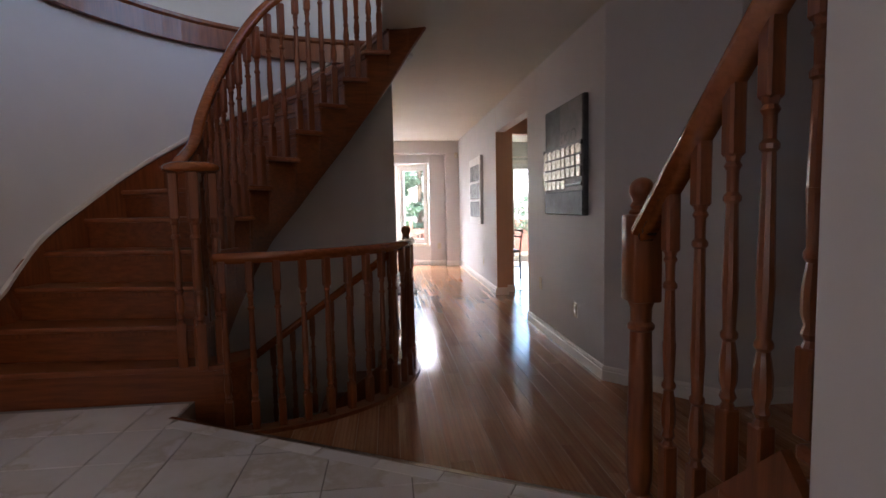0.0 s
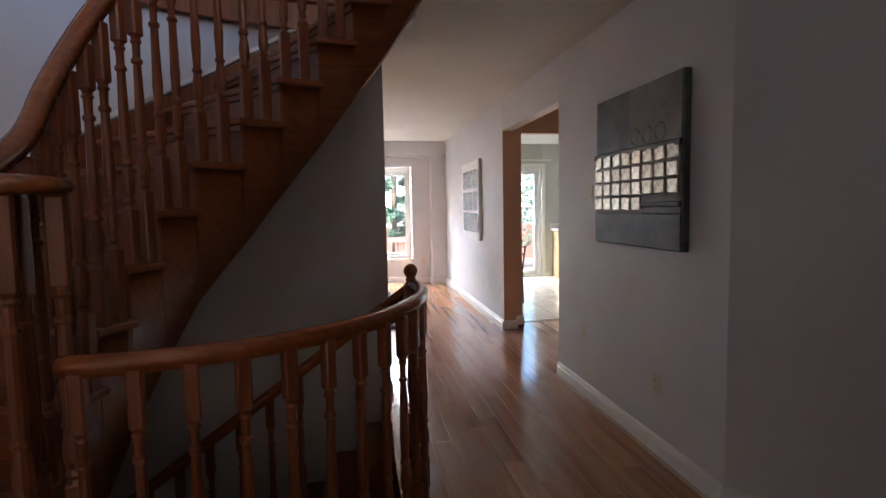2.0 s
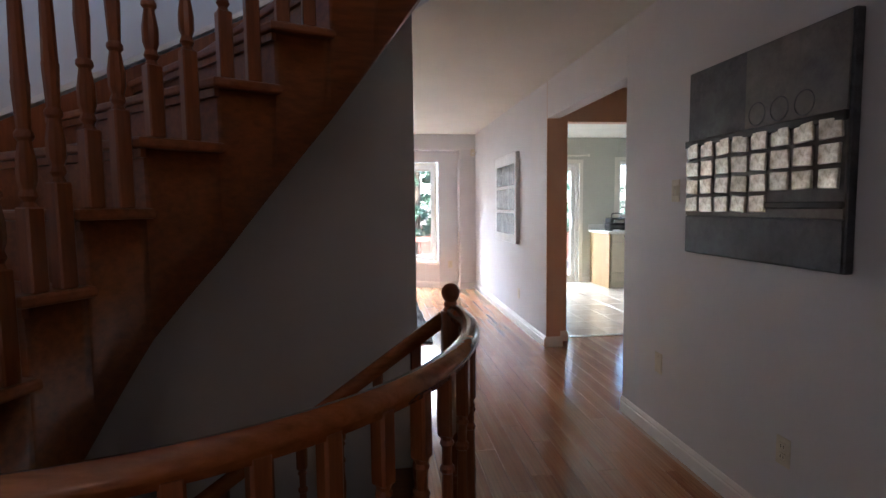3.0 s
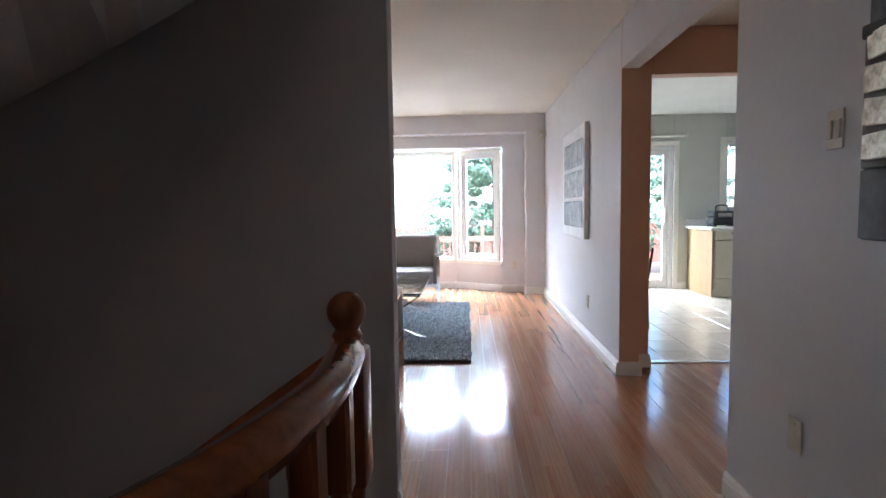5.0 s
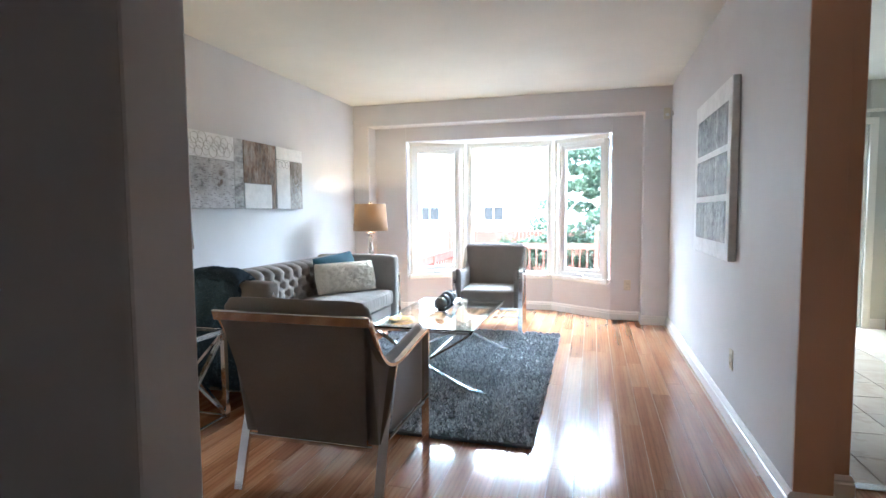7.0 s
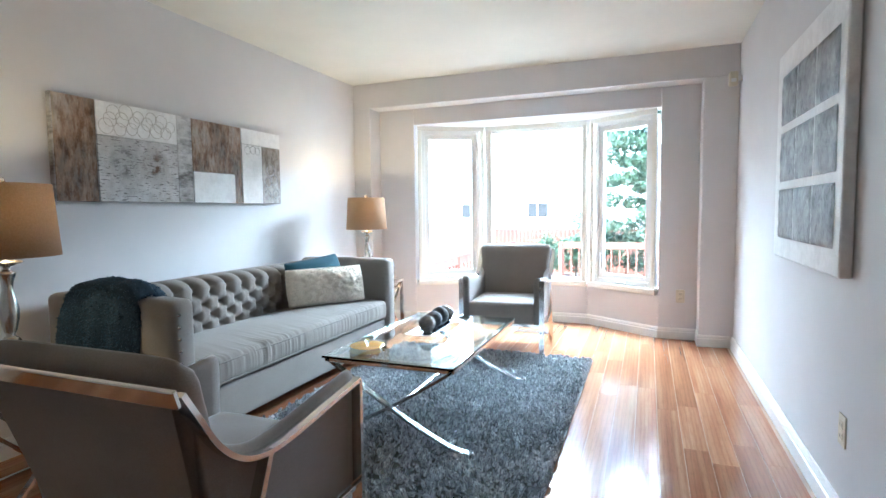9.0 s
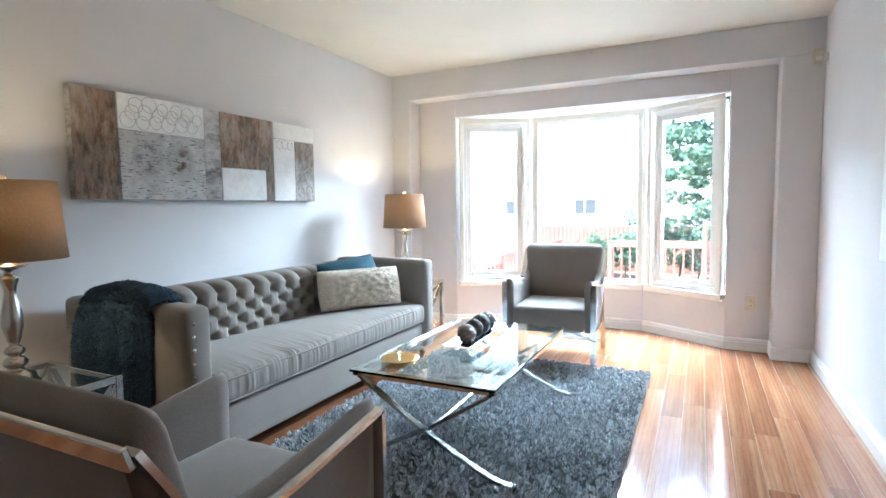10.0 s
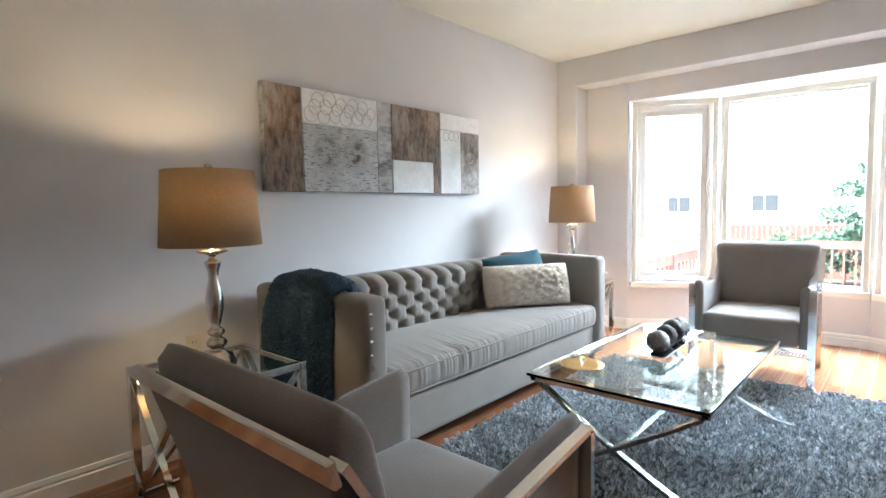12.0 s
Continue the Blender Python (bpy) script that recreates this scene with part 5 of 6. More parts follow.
block(pt, 10.005, 10.22, 1.252, 1.695, "art_umber", lift=0.006)


def ring(parent, y, z, r, x, mat, tube=0.0035):
    path = [(0, r * math.cos(2 * math.pi * k / 24), r * math.sin(2 * math.pi * k / 24)) for k in range(24)]
    ob = part("ring", sweep(path, round_section(tube, 6), up=(1, 0, 0), closed=True), mat, parent)
    ob.location = (x, y, z)
    return ob


rg = random.Random(11)
for k in range(17):
    ring(pt, 8.715 + 0.0265 * k + rg.uniform(-0.008, 0.008), 1.675 + 0.042 * (k % 3) + rg.uniform(-0.01, 0.012), rg.uniform(0.034, 0.044), PX + 0.008, "art_ring", 0.0017)
for y, z, r in ((10.07, 1.42, 0.04), (10.14, 1.44, 0.04), (10.10, 1.52, 0.045), (10.16, 1.33, 0.035), (10.06, 1.32, 0.035), (9.84, 1.655, 0.03), (9.90, 1.66, 0.03), (9.95, 1.655, 0.028)):
    ring(pt, y, z, r, PX + 0.007, "art_grey", 0.003)

ha = thing("wall_relief", "square slate-grey canvas with rows of raised silver squares", "artwork", (0, 0, 0))
HX = XR - 0.04
part("canvas", box(HX, 4.64, 1.115, XR - 0.003, 5.55, 1.985, 0.004), "art_slate", ha)
part("block", box(HX - 0.006, 4.65, 1.66, HX + 0.002, 5.14, 1.98, 0.002), "art_taupe", ha)
part("block", box(HX - 0.008, 4.645, 1.30, HX + 0.002, 5.548, 1.655, 0.002), "art_taupe", ha)
part("block", box(HX - 0.01, 4.645, 1.12, HX + 0.002, 5.545, 1.295, 0.002), "art_slate", ha)
part("bar", box(HX - 0.02, 4.645, 1.625, HX + 0.002, 5.548, 1.66, 0.004), "dark", ha)
part("bar", box(HX - 0.02, 4.645, 1.335, HX + 0.002, 5.0, 1.36, 0.004), "dark", ha)
for k, y in enumerate((5.07, 4.95, 4.83)):
    ob = ring(ha, y, 1.715, 0.045, HX - 0.006, "art_slate", 0.0022)
rg = random.Random(4)
for r in range(4):
    for c in range(8 if r < 3 else 5):
        y = 5.53 - 0.112 * c
        z = 1.605 - 0.084 * r
        bm = box(-0.012, -0.045, -0.034, 0.0, 0.045, 0.034, 0.004, 2)
        for v in bm.verts:
            v.co += Vector((0.004 * noise.noise(v.co * 40 + Vector((r, c, 0))), 0.005 * noise.noise(v.co * 25 + Vector((c, r, 4))), 0.005 * noise.noise(v.co * 25 + Vector((3, r, c)))))
        ob = part("silver_square", bm, "art_silver", ha)
        ob.matrix_local = pose(HX - 0.009, y - 0.045, z, rg.uniform(-4, 4), 0, rg.uniform(-5, 5))

NA0 = 8.825
na = thing("panel_artwork", "white framed artwork of nine embossed grey panels", "artwork", (0, 0, 0))
part("canvas", box(XR - 0.045, NA0, 0.92, XR - 0.003, NA0 + 1.04, 1.95, 0.005), "art_white", na)
for r in range(3):
    for c in range(3):
        y1, z1 = NA0 + 0.935 - 0.292 * c, 1.825 - 0.281 * r
        def emb(u, v, r=r, c=c, y1=y1, z1=z1):
            k = noise.noise(Vector((u * 5 + c * 7, v * 5 + r * 9, 2))) + 0.5 * noise.noise(Vector((u * 13 + c, v * 13 + r, 7)))
            e = min(u, 1 - u, v, 1 - v)
            return Vector((XR - 0.047 - (0.006 + 0.006 * k) * min(1, e * 14), y1 - 0.282 * u, z1 - 0.242 * v))
        part("panel", grid_mesh(18, 18, emb), "art_metal", na, smooth=True)


# ---- small fixtures ----
def wall_plate(name, label, category, m, kind="outlet"):
    """A cover plate with its sockets or switches; local x points out of the wall."""
    t = thing(name, label, category)
    part("cover", box(0, -0.036, -0.058, 0.006, 0.036, 0.058, 0.003, 2), "plate", t)
    if kind == "outlet":
        for z in (-0.021, 0.021):
            part("socket", box(0.005, -0.017, z - 0.015, 0.0085, 0.017, z + 0.015, 0.003, 2), "plate", t)
            for y in (-0.007, 0.007):
                part("slot", box(0.008, y - 0.0013, z - 0.006, 0.009, y + 0.0013, z + 0.006), "dark", t)
    elif kind == "switch":
        for y in (-0.018, 0.018):
            part("rocker", box(0.005, y - 0.011, -0.028, 0.011, y + 0.011, 0.028, 0.003, 2), "plate", t)
    else:
        part("screw", lathe([(0.0, 0.002), (0.004, 0.0)], 8), "steel", t).matrix_local = pose(0.006, 0, 0.04, 0, 90, 0)
    t.matrix_world = m
    return t


wall_plate("outlet", "ivory duplex outlet low on the hall wall", "outlet", pose(XR, 4.91, 0.375, 0, 0, 180))
wall_plate("cover_plate", "ivory blank cover plate low on the hall wall", "cover plate", pose(XR, 5.85, 0.452, 0, 0, 180), "blank")
wall_plate("light_switch", "double ivory light switch on the hall wall", "light switch", pose(XR, 5.715, 1.425, 0, 0, 180), "switch")
wall_plate("outlet", "ivory duplex outlet low on the living room wall", "outlet", pose(XR, 8.86, 0.36, 0, 0, 180))
wall_plate("outlet", "ivory duplex outlet beside the bay window", "outlet", pose(1.18, REC, 0.39, 0, 0, -90))
wall_plate("outlet", "ivory duplex outlet on the wall behind the end table", "outlet", pose(XL, 8.037, 0.51, 0, 0, 0))
sen = thing("alarm_sensor", "small white alarm sensor high in the corner", "sensor", (1.515, 11.40, 2.19), 0)
part("body", box(-0.032, -0.03, -0.055, 0.032, 0.03, 0.055, 0.012, 3), "plate", sen)
part("lens", box(-0.02, -0.034, -0.03, 0.02, -0.02, 0.0, 0.008, 2), "white_plastic", sen)
part("bracket", box(0.02, -0.012, -0.02, 0.062, 0.015, 0.02, 0.003), "white_plastic", sen)
sd = thing("smoke_detector", "round white smoke detector on the hall ceiling", "detector", (0.33, 5.57, CEIL - 0.035))
part("body", lathe([(0.0, 0.0), (0.045, 0.0), (0.058, 0.01), (0.065, 0.022), (0.065, 0.035)], 28), "white_plastic", sd, smooth=True)
part("ring", lathe([(0.03, -0.003), (0.034, -0.003), (0.034, 0.001), (0.03, 0.001)], 20), "plate", sd)
vent = thing("floor_register", "brown metal floor register near the bay window", "vent", (-0.12, 11.6, 0.0))
part("frame", box(-0.17, -0.06, 0.001, 0.17, 0.06, 0.004, 0.001), "dark", vent)
for k in range(14):
    part("louvre", box(-0.155 + 0.0225 * k, -0.048, 0.004, -0.144 + 0.0225 * k, 0.048, 0.007), "steel", vent)

# ---- kitchen ----
cab = thing("kitchen_cabinet", "maple base cabinet with a pale side panel", "cabinet", (0, 0, 0))
part("side_panel", box(3.66, 11.08, 0.0, 3.68, KY, 0.875, 0.002), "maple", cab)
part("back_body", box(3.68, 11.68, 0.0, 5.45, KY - 0.002, 0.875, 0.002), "maple", cab)
part("door", box(4.34, 11.085, 0.11, 4.84, 11.105, 0.86, 0.004), "maple", cab)
part("door", box(4.85, 11.085, 0.11, 5.45, 11.105, 0.86, 0.004), "maple", cab)
part("body", box(4.33, 11.105, 0.09, 5.45, 11.68, 0.875, 0.002), "maple", cab)
ct = tagged(part("worktop", box(3.62, 11.04, 0.877, 5.48, KY - 0.002, 0.915, 0.008, 2), "trim"), "cream laminate worktop along the kitchen window", "worktop")
bs = tagged(part("backsplash", box(3.62, KY - 0.022, 0.916, 5.48, KY - 0.002, 1.01, 0.004), "trim"), "cream backsplash strip behind the worktop", "backsplash")
dw = thing("dishwasher", "bisque built-in dishwasher with a control strip", "dishwasher", (0, 0, 0))
part("tub", box(3.70, 11.12, 0.1, 4.31, 11.66, 0.87), "bisque", dw)
part("door", box(3.70, 11.075, 0.26, 4.31, 11.12, 0.745, 0.006, 2), "bisque", dw)
part("control_panel", box(3.70, 11.07, 0.755, 4.31, 11.12, 0.868, 0.006, 2), "bisque", dw)
part("handle_slot", box(3.90, 11.066, 0.83, 4.12, 11.072, 0.85, 0.002), "dark", dw)
for k in range(3):
    part("button", box(4.05 + 0.06 * k, 11.064, 0.785, 4.085 + 0.06 * k, 11.071, 0.805, 0.002), "white_plastic", dw)
part("kick_panel", box(3.70, 11.09, 0.10, 4.31, 11.12, 0.25, 0.004), "bisque", dw)
part("toe_plate", box(3.70, 11.12, 0.0, 4.31, 11.16, 0.1), "bisque", dw)
cm = thing("grill_press", "black countertop press with a carrying handle", "appliance", (3.93, 11.42, 0.916))
part("body", box(-0.16, -0.12, 0.02, 0.16, 0.12, 0.12, 0.03, 3), "dark", cm)
part("lid", box(-0.15, -0.12, 0.125, 0.15, 0.12, 0.21, 0.03, 3), "dark", cm)
part("panel", box(-0.10, -0.128, 0.13, 0.08, -0.118, 0.18, 0.004), "steel", cm)
part("handle", sweep(smooth_path([(-0.08, 0, 0.205), (-0.075, 0, 0.27), (0, 0, 0.285), (0.075, 0, 0.27), (0.08, 0, 0.205)], 5), round_section(0.009, 8)), "dark", cm)
for k in range(3):
    part("knob", sweep([(0.15, -0.06, 0.06 + 0.06 * k), (0.24, -0.09, 0.07 + 0.06 * k)], round_section(0.012, 8)), "dark", cm)
for x in (-0.13, 0.13):
    part("foot", box(x - 0.02, -0.1, 0.0, x + 0.02, 0.1, 0.022), "dark", cm)
kc = thing("kitchen_chair", "dark metal kitchen chair with a ladder back", "chair", (2.03, 9.46, 0), 100)
for x in (-0.19, 0.19):
    part("front_leg", sweep([(x, 0.19, 0.0), (x, 0.19, 0.44)], round_section(0.012, 10), up=(0, 1, 0)), "darkwood", kc)
    part("back_leg", sweep(smooth_path([(x, -0.2, 0.0), (x, -0.19, 0.44), (x, -0.24, 0.80)], 5), round_section(0.012, 10), up=(0, 1, 0)), "darkwood", kc)
    part("stretcher", sweep([(x, -0.19, 0.2), (x, 0.19, 0.2)], round_section(0.007, 8)), "darkwood", kc)
for z, y in ((0.78, -0.237), (0.68, -0.222)):
    part("back_rail", sweep([(-0.19, y, z), (0.19, y, z)], rect_section(0.014, 0.03)), "darkwood", kc)
part("seat", soft_box(-0.205, -0.2, 0.43, 0.205, 0.21, 0.475, 0.015, 0.006, 0, 4), "darkwood", kc, smooth=True)
rod = thing("curtain_track", "white curtain track above the patio door", "curtain rail", (0, 0, 0))
part("track", box(1.95, KY - 0.05, 2.17, 3.60, KY - 0.02, 2.20, 0.006), "casing", rod)
part("end_cap", box(3.60, KY - 0.055, 2.165, 3.62, KY, 2.205, 0.004), "casing", rod)

# ---- outdoors: deck, tree, hedge, neighbour ----
DZ = -0.55
deck = thing("deck", "weathered pale timber deck behind the house", "deck", (0, 0, 0))
for k in range(42):
    x = -2.0 + 0.145 * k
    part("board", box(x, 12.75, DZ - 0.03, x + 0.138, 18.6, DZ, 0.003), "deckboard", deck)


def deck_rail(ax, ay, bx, by, top, group="deck rails"):
    t = thing("deck_railing", "red-stained wooden deck railing with upright slats", "railing", (0, 0, 0), group=group)
    a, b = Vector((ax, ay, 0)), Vector((bx, by, 0))
    ln = (b - a).length
    d = (b - a).normalized()
    part("top_rail", sweep([a + Vector((0, 0, top)), b + Vector((0, 0, top))], rect_section(0.05, 0.14)), "deckwood", t)
    part("bottom_rail", sweep([a + Vector((0, 0, DZ + 0.1)), b + Vector((0, 0, DZ + 0.1))], rect_section(0.04, 0.08)), "deckwood", t)
    first = None
    for k in range(int(ln / 0.17)):
        p = a + d * (0.06 + 0.17 * k)
        if first is None:
            ob = first = part("slat", box(-0.015, -0.015, DZ + 0.1, 0.015, 0.015, top - 0.02), "deckwood", t)
        else:
            ob = first.copy()
            scene.collection.objects.link(ob)
        ob.location = (p.x, p.y, 0)
    for k in range(int(ln / 1.8) + 1):
        p = a + d * min(ln, 1.8 * k)
        part("post", box(p.x - 0.045, p.y - 0.045, DZ - 0.4, p.x + 0.045, p.y + 0.045, top + (0.40 if k == 1 and ay == by else 0.05), 0.006), "deckwood", t)
    return t


deck_rail(-1.95, 12.8, -1.95, 18.5, 0.38)
deck_rail(-0.9, 18.5, 4.2, 18.5, 0.38)

m_, nt_, b_ = nodes_of("leaf", 0.6)
g_ = nt_.nodes.new("ShaderNodeNewGeometry")
nt_.links.new(ramp(nt_, g_.outputs["Random Per Island"], (0.0, (0.045, 0.08, 0.05)), (0.6, (0.08, 0.125, 0.085)), (1.0, (0.12, 0.18, 0.12))), b_.inputs["Base Color"])
tl_ = nt_.nodes.new("ShaderNodeBsdfTranslucent")
tl_.inputs[0].default_value = (0.15, 0.24, 0.14, 1)
ms_ = nt_.nodes.new("ShaderNodeMixShader")
ms_.inputs[0].default_value = 0.3
nt_.links.new(b_.outputs[0], ms_.inputs[1])
nt_.links.new(tl_.outputs[0], ms_.inputs[2])
nt_.links.new(ms_.outputs[0], nt_.nodes["Material Output"].inputs[0])
M["leaf"] = m_


def leaf_mesh(clusters, per, size, seed):
    """Small leaves scattered about cluster centres (x, y, z, radius)."""
    r = np.random.RandomState(seed)
    vs, fs = [], []
    for cx, cy, cz, rad in clusters:
        n = per
        p = r.normal(0, 1, (n, 3))
        p /= np.linalg.norm(p, axis=1)[:, None]
        p *= (rad * r.uniform(0.25, 1.0, n) ** 0.6)[:, None]
        p[:, 2] *= 0.55
        c = np.array([cx, cy, cz]) + p
        u = r.normal(0, 1, (n, 3))
        u /= np.linalg.norm(u, axis=1)[:, None]
        w = np.cross(u, r.normal(0, 1, (n, 3)))
        w /= np.linalg.norm(w, axis=1)[:, None]
        s = size * r.uniform(0.6, 1.3, n)[:, None]
        k = len(vs)
        quad = np.stack([c - u * s, c + w * s * 0.5, c + u * s, c - w * s * 0.5], 1).reshape(-1, 3)
        vs.extend(quad.tolist())
        fs.extend([(k + 4 * i, k + 4 * i + 1, k + 4 * i + 2, k + 4 * i + 3) for i in range(n)])
    me = bpy.data.meshes.new("crown")
    me.from_pydata(vs, [], fs)
    me.materials.append(M["leaf"])
    return me


def tree(name, label, x, y, base, height, spread, seed, per=90):
    t = thing(name, label, "tree", (x, y, base))
    r = random.Random(seed)
    part("trunk", sweep([(0, 0, 0), (0.05, 0.03, height * 0.4), (-0.03, 0.02, height * 0.8), (0, 0, height * 0.97)], round_section(0.11, 9), up=(0, 1, 0)), "bark", t, smooth=True)
    cl = []
    for k in range(46):
        f = 0.14 + 0.84 * k / 46
        ang = k * 2.4 + r.uniform(-0.4, 0.4)
        reach = spread * (1 - f) ** 0.7 * r.uniform(0.65, 1.1) + 0.15
        z = height * f
        tip = Vector((reach * math.cos(ang), reach * math.sin(ang), z + reach * 0.10))
        if k % 2 == 0:
            part("limb", sweep([(0, 0, z - 0.1), tip * 0.5 + Vector((0, 0, z * 0.5 + 0.02)), tip], round_section(0.02, 5), up=(0.01, 0.02, 1)), "bark", t)
        for s in (0.45, 0.75, 1.0):
            cl.append((tip.x * s, tip.y * s, z + (tip.z - z) * s + r.uniform(-0.1, 0.1), 0.26 + 0.22 * r.random()))
    crown = new("crown", leaf_mesh(cl, per, 0.075, seed))
    crown.parent = t
    return t


tree("spruce_tree", "tall feathery green tree behind the deck", 1.4, 22.0, -1.0, 7.5, 2.15, 5, 190)
tree("garden_tree", "leafy green tree behind the patio door", 7.1, 21.0, -1.0, 6.0, 2.3, 9, 60)
hedge = thing("hedge", "low green hedge at the end of the garden", "hedge", (0, 0, -1.0))
rh = random.Random(8)
hc = [(rh.uniform(-2.4, 0.9), 23.5 + rh.uniform(-0.3, 0.3), rh.uniform(0.3, 1.3), 0.3) for _ in range(80)]
me = leaf_mesh(hc, 70, 0.06, 21)
me.name = "foliage"
ob = new("foliage", me)
ob.parent = hedge
for k in range(8):
    part("stem", sweep([(-2.7 + 0.5 * k, 23.5, 0), (-2.6 + 0.5 * k, 23.45, 1.2)], round_section(0.03, 6), up=(0, 1, 0)), "bark", hedge)

house = thing("neighbour_house", "white-sided neighbouring house with small dark windows", "house", (0, 0, -1.0))
M["siding"] = paint("white_siding", (0.78, 0.78, 0.76), 0.6)
M["roofing"] = plain("asphalt_shingle", (0.10, 0.095, 0.09), 0.9, 0, 0.2, 20, 0.4)
M["dark_glass"] = plain("dark_window_glass", (0.035, 0.035, 0.037), 0.75)
part("wall", box(-18, 30, 0, 0.6, 38, 8.6), "siding", house)
for k in range(46):
    part("siding_board", box(-18.02, 29.985, 0.18 * k + 0.1, 0.62, 30.0, 0.18 * k + 0.27), "siding", house)
bm = bmesh.new()
v = [bm.verts.new(p) for p in ((-18.5, 29.5, 8.5), (1.1, 29.5, 8.5), (1.1, 38.5, 8.5), (-18.5, 38.5, 8.5), (-18.5, 34, 11.0), (1.1, 34, 11.0))]
for f in ((0, 1, 5, 4), (2, 3, 4, 5), (0, 4, 3), (1, 2, 5), (0, 3, 2, 1)):
    bm.faces.new([v[i] for i in f])
part("roof", bm, "roofing", house)
for x in (-3.65, -6.75, -10.2):
    w = part("window", box(x - 0.42, 29.94, 1.85, x + 0.42, 29.98, 2.45), "dark_glass", house)
    part("frame", box(x - 0.48, 29.93, 2.45, x + 0.48, 29.985, 2.52), "siding", w)
    part("frame", box(x - 0.48, 29.93, 1.78, x + 0.48, 29.985, 1.85), "siding", w)
    part("frame", box(x - 0.02, 29.93, 1.85, x + 0.02, 29.99, 2.45), "siding", w)
fence = thing("garden_fence", "weathered wooden fence along the garden", "fence", (0, 0, -1.0))
fb = None
for k in range(110):
    if fb is None:
        ob = fb = part("board", box(0, 0, 0, 0.135, 0.02, 1.5), "deckwood", fence)
    else:
        ob = fb.copy()
        scene.collection.objects.link(ob)
    ob.location = (-4.5 + 0.142 * k, 25.0, 0)

# ---- floor planks and tiles ----
plank_me = {}


def plank(parent, x, y0, y1, w=0.114, mat="plank"):
    key = (round(w, 3), round(y1 - y0, 2))
    if key not in plank_me:
        ln, w = key[1], w - 0.0013
        me = bpy.data.meshes.new("plank")
        b = 0.0009
        v = [(-w / 2, -ln / 2, -0.006), (w / 2, -ln / 2, -0.006), (w / 2, ln / 2, -0.006), (-w / 2, ln / 2, -0.006)]
        v += [(-w / 2 + 0.0004, -ln / 2 + 0.0004, -b), (w / 2 - 0.0004, -ln / 2 + 0.0004, -b), (w / 2 - 0.0004, ln / 2 - 0.0004, -b), (-w / 2 + 0.0004, ln / 2 - 0.0004, -b)]
        v += [(-w / 2 + b, -ln / 2 + b, 0), (w / 2 - b, -ln / 2 + b, 0), (w / 2 - b, ln / 2 - b, 0), (-w / 2 + b, ln / 2 - b, 0)]
        f = [(8, 9, 10, 11)]
        for k in (0, 4):
            f += [(k + i, k + (i + 1) % 4, k + 4 + (i + 1) % 4, k + 4 + i) for i in range(4)]
        me.from_pydata(v, [], f)
        me.materials.append(M[mat])
        plank_me[key] = me
    ob = new("plank", plank_me[key])
    ob.parent = parent
    ob.location = (x, (y0 + y1) / 2, 0.0)
    return ob


floor_ob = bpy.data.objects["floor"]
rng = random.Random(7)
LENGTHS = [0.6, 0.8, 1.0, 1.2, 1.4, 1.6, 1.9]
W = 0.114


def spans(x):
    """Stretches of bare floor along y for a strip at x."""
    if x < -0.95:
        return [(YD + 0.12, 12.2)]
    if x < 0.27:
        dx = x - GX
        yg = GY - math.sqrt(max(0.0, (GR + 0.0) ** 2 - dx * dx)) if abs(dx) < GR else GY
        yg = max(yg, 3.86)
        return [(tile_edge(x) - 0.02, yg), (YD + 0.12 if x < XD else yg, 12.2)]
    if x < 0.9:
        return [(tile_edge(x) - 0.02, 12.2)]
    if x < XR:
        return [(1.9, 12.2)]
    if x < 2.2:
        return [(1.9, 4.36 - (x - XR)), (6.3, 8.2)]
    return [(1.9, 3.8), (6.3, 8.2)]


x = -2.0 + W / 2
while x < 3.2:
    for y0, y1 in spans(x):
        if y1 - y0 < 0.05:
            continue
        y = y0 - rng.uniform(0.0, 0.9)
        while y < y1:
            ln = rng.choice(LENGTHS)
            a, b = max(y, y0), min(y + ln, y1)
            y += ln
            if b - a < 0.03:
                continue
            plank(floor_ob, x, a, b)
    x += W

tile_me = {}


def tile(parent, x, y, z, sx, sy, mat, h=0.008):
    key = (round(sx, 3), round(sy, 3), mat)
    if key not in tile_me:
        me = bpy.data.meshes.new("tile")
        b = 0.002
        v = []
        for q, zz in ((0.0, -h), (0.0, -b), (b, 0.0)):
            v += [(-sx / 2 + q, -sy / 2 + q, zz), (sx / 2 - q, -sy / 2 + q, zz), (sx / 2 - q, sy / 2 - q, zz), (-sx / 2 + q, sy / 2 - q, zz)]
        f = [(8, 9, 10, 11)]
        for k in (0, 4):
            f += [(k + i, k + (i + 1) % 4, k + 4 + (i + 1) % 4, k + 4 + i) for i in range(4)]
        me.from_pydata(v, [], f)
        me.materials.append(M[mat])
        tile_me[key] = me
    ob = new("tile", tile_me[key])
    ob.parent = parent
    ob.location = (x, y, z + random.uniform(-0.0006, 0.0006))
    return ob


kf = bpy.data.objects["floor_kitchen"]
T = 0.33
for i in range(12):
    for j in range(12):
        cx, cy = 1.72 + T / 2 + i * T, 8.2 + T / 2 + j * T
        sx = min(5.5, cx + T / 2) - (cx - T / 2) - 0.005
        sy = min(KY, cy + T / 2) - (cy - T / 2) - 0.005
        if sx > 0.03 and sy > 0.03:
            tile(kf, cx - T / 2 + sx / 2, cy - T / 2 + sy / 2, 0.002, sx, sy, "ktile")
structure("threshold", box(1.86, 8.17, 0.0, 3.3, 8.23, 0.008, 0.003), "steel")
ff = bpy.data.objects["floor_foyer"]


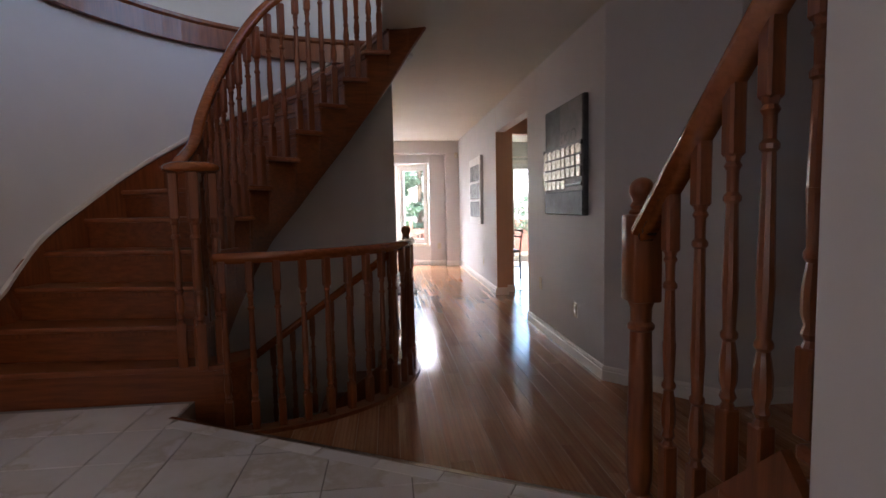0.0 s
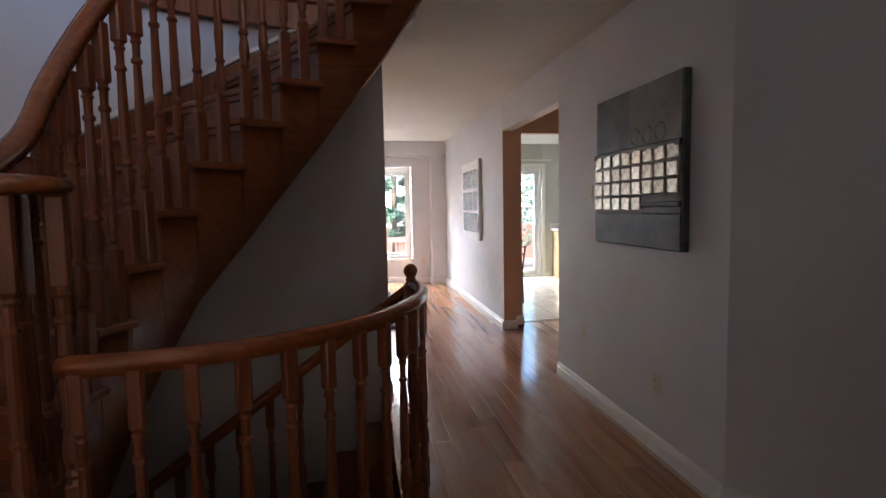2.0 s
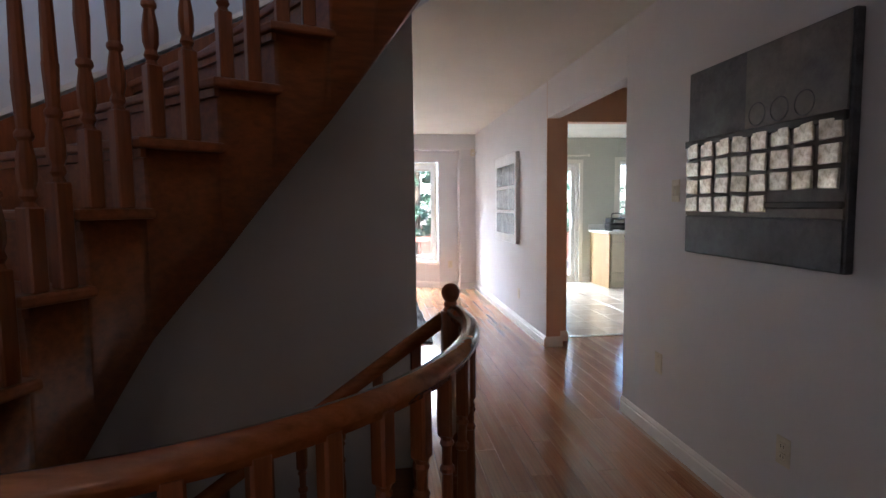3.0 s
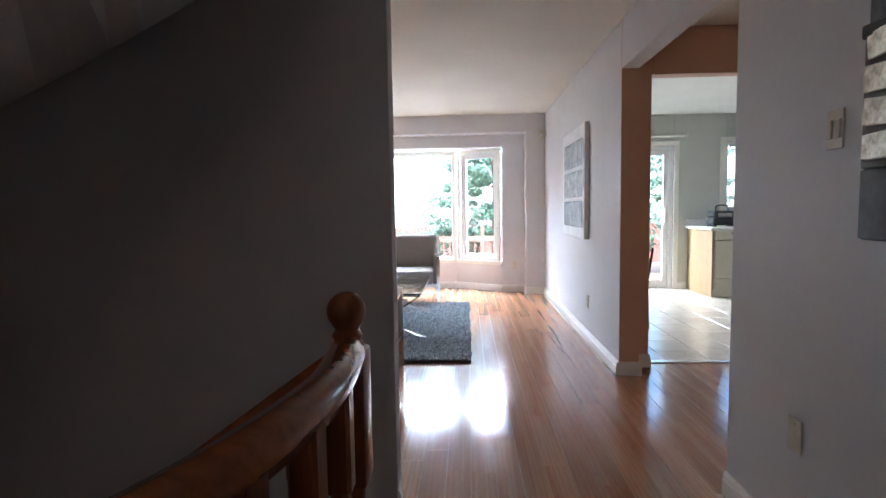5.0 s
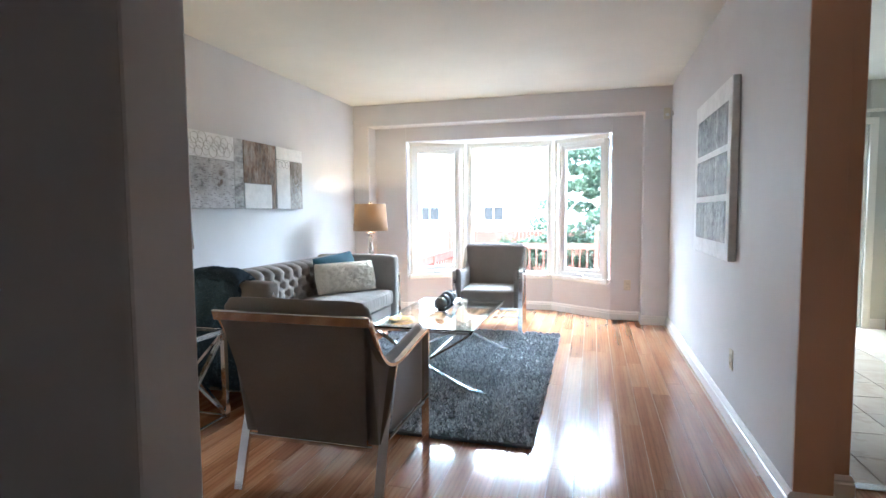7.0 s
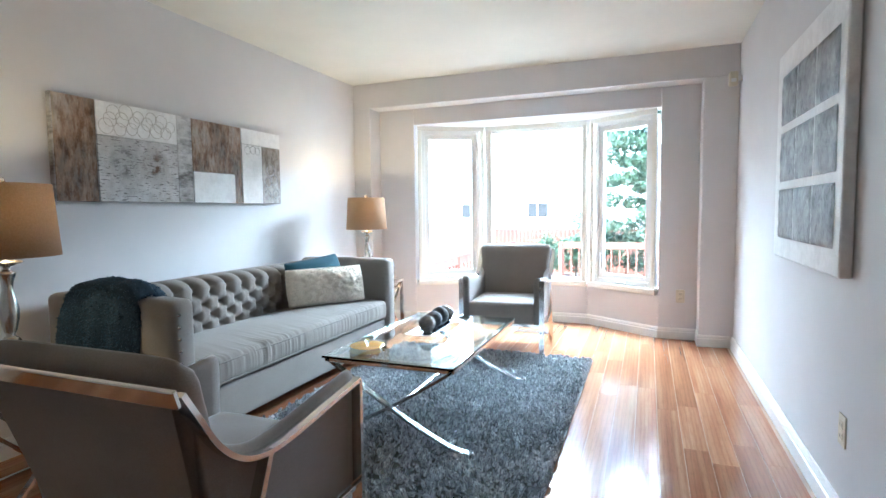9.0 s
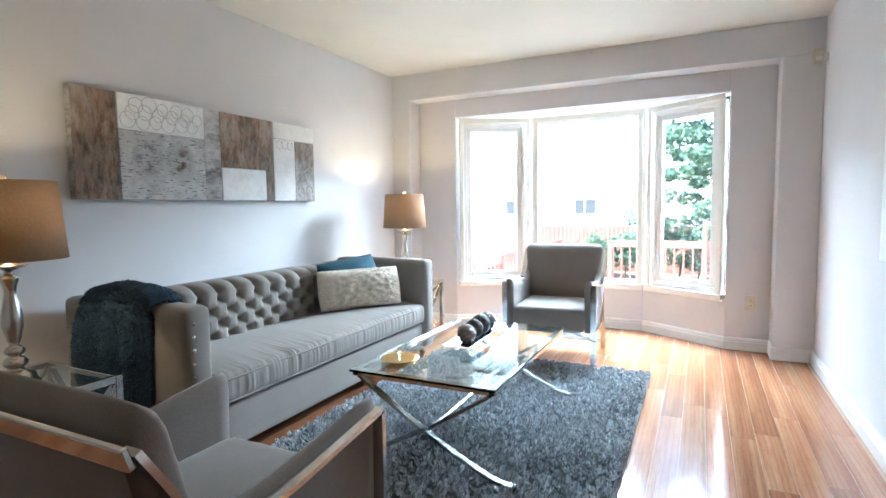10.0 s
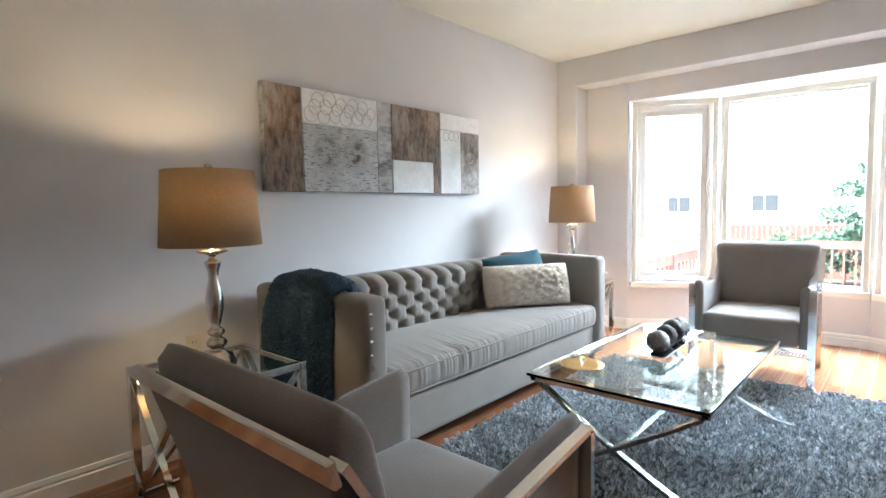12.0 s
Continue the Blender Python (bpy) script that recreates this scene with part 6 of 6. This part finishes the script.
def cut_tile(parent, x0, y0, x1, y1):
    """A marble tile cut along the edge of the foyer."""
    gap = 0.003
    poly = [(x0 + gap, y0 + gap), (x1 - gap, y0 + gap), (x1 - gap, y1 - gap), (x0 + gap, y1 - gap)]
    out = []
    inside = [tile_edge(px) - 0.10 - py for px, py in poly]
    for k in range(4):
        p, q, a, b = poly[k], poly[(k + 1) % 4], inside[k], inside[(k + 1) % 4]
        if a >= 0:
            out.append(p)
        if (a >= 0) != (b >= 0):
            t = a / (a - b)
            out.append((p[0] + (q[0] - p[0]) * t, p[1] + (q[1] - p[1]) * t))
    if len(out) < 3:
        return
    cx, cy = sum(p[0] for p in out) / len(out), sum(p[1] for p in out) / len(out)
    ob = part("tile", prism([(px - cx, py - cy) for px, py in out], -0.006, 0.002), "marble", parent)
    ob.location = (cx, cy, FOYER)


for i in range(9):
    for j in range(16):
        x0, y0 = -2.09 + 0.327 * i, -1.42 + 0.327 * j
        x1, y1 = min(0.87, x0 + 0.327), min(3.86, y0 + 0.327)
        if x0 < -0.93 < x1 and y1 - y0 > 0.03:
            tile(ff, (x0 - 0.93) / 2, (y0 + y1) / 2, FOYER + 0.002, -0.93 - x0 - 0.006, y1 - y0 - 0.006, "marble")
            cut_tile(ff, -0.93, y0, x1, y1)
        elif x1 - x0 > 0.03 and y1 - y0 > 0.03:
            if x1 < -0.95:
                tile(ff, (x0 + x1) / 2, (y0 + y1) / 2, FOYER + 0.002, x1 - x0 - 0.006, y1 - y0 - 0.006, "marble")
            else:
                cut_tile(ff, x0, y0, x1, y1)
# border of narrow marble strips along the edge, and a metal bar
ang = math.degrees(math.atan(-0.55))
d = Vector((math.cos(radians(ang)), math.sin(radians(ang)), 0))
x = -0.92
while x < 0.8:
    ln = 0.28
    p = Vector((x, tile_edge(x) - 0.055, FOYER + 0.002)) + d * (ln / 2)
    ob = tile(ff, p.x, p.y, p.z, ln - 0.005, 0.075, "marble")
    ob.rotation_euler = (0, 0, radians(ang))
    x += ln * d.x
structure("trim_edge", sweep([(-0.95, tile_edge(-0.95) - 0.004, FOYER), (0.88, tile_edge(0.88) - 0.004, FOYER)], rect_section(0.022, 0.012)), "steel")
structure("step_face", sweep([(-0.95, tile_edge(-0.95) - 0.002, FOYER / 2 - 0.01), (0.88, tile_edge(0.88) - 0.002, FOYER / 2 - 0.01)], rect_section(0.02, FOYER - 0.02)), "stair")
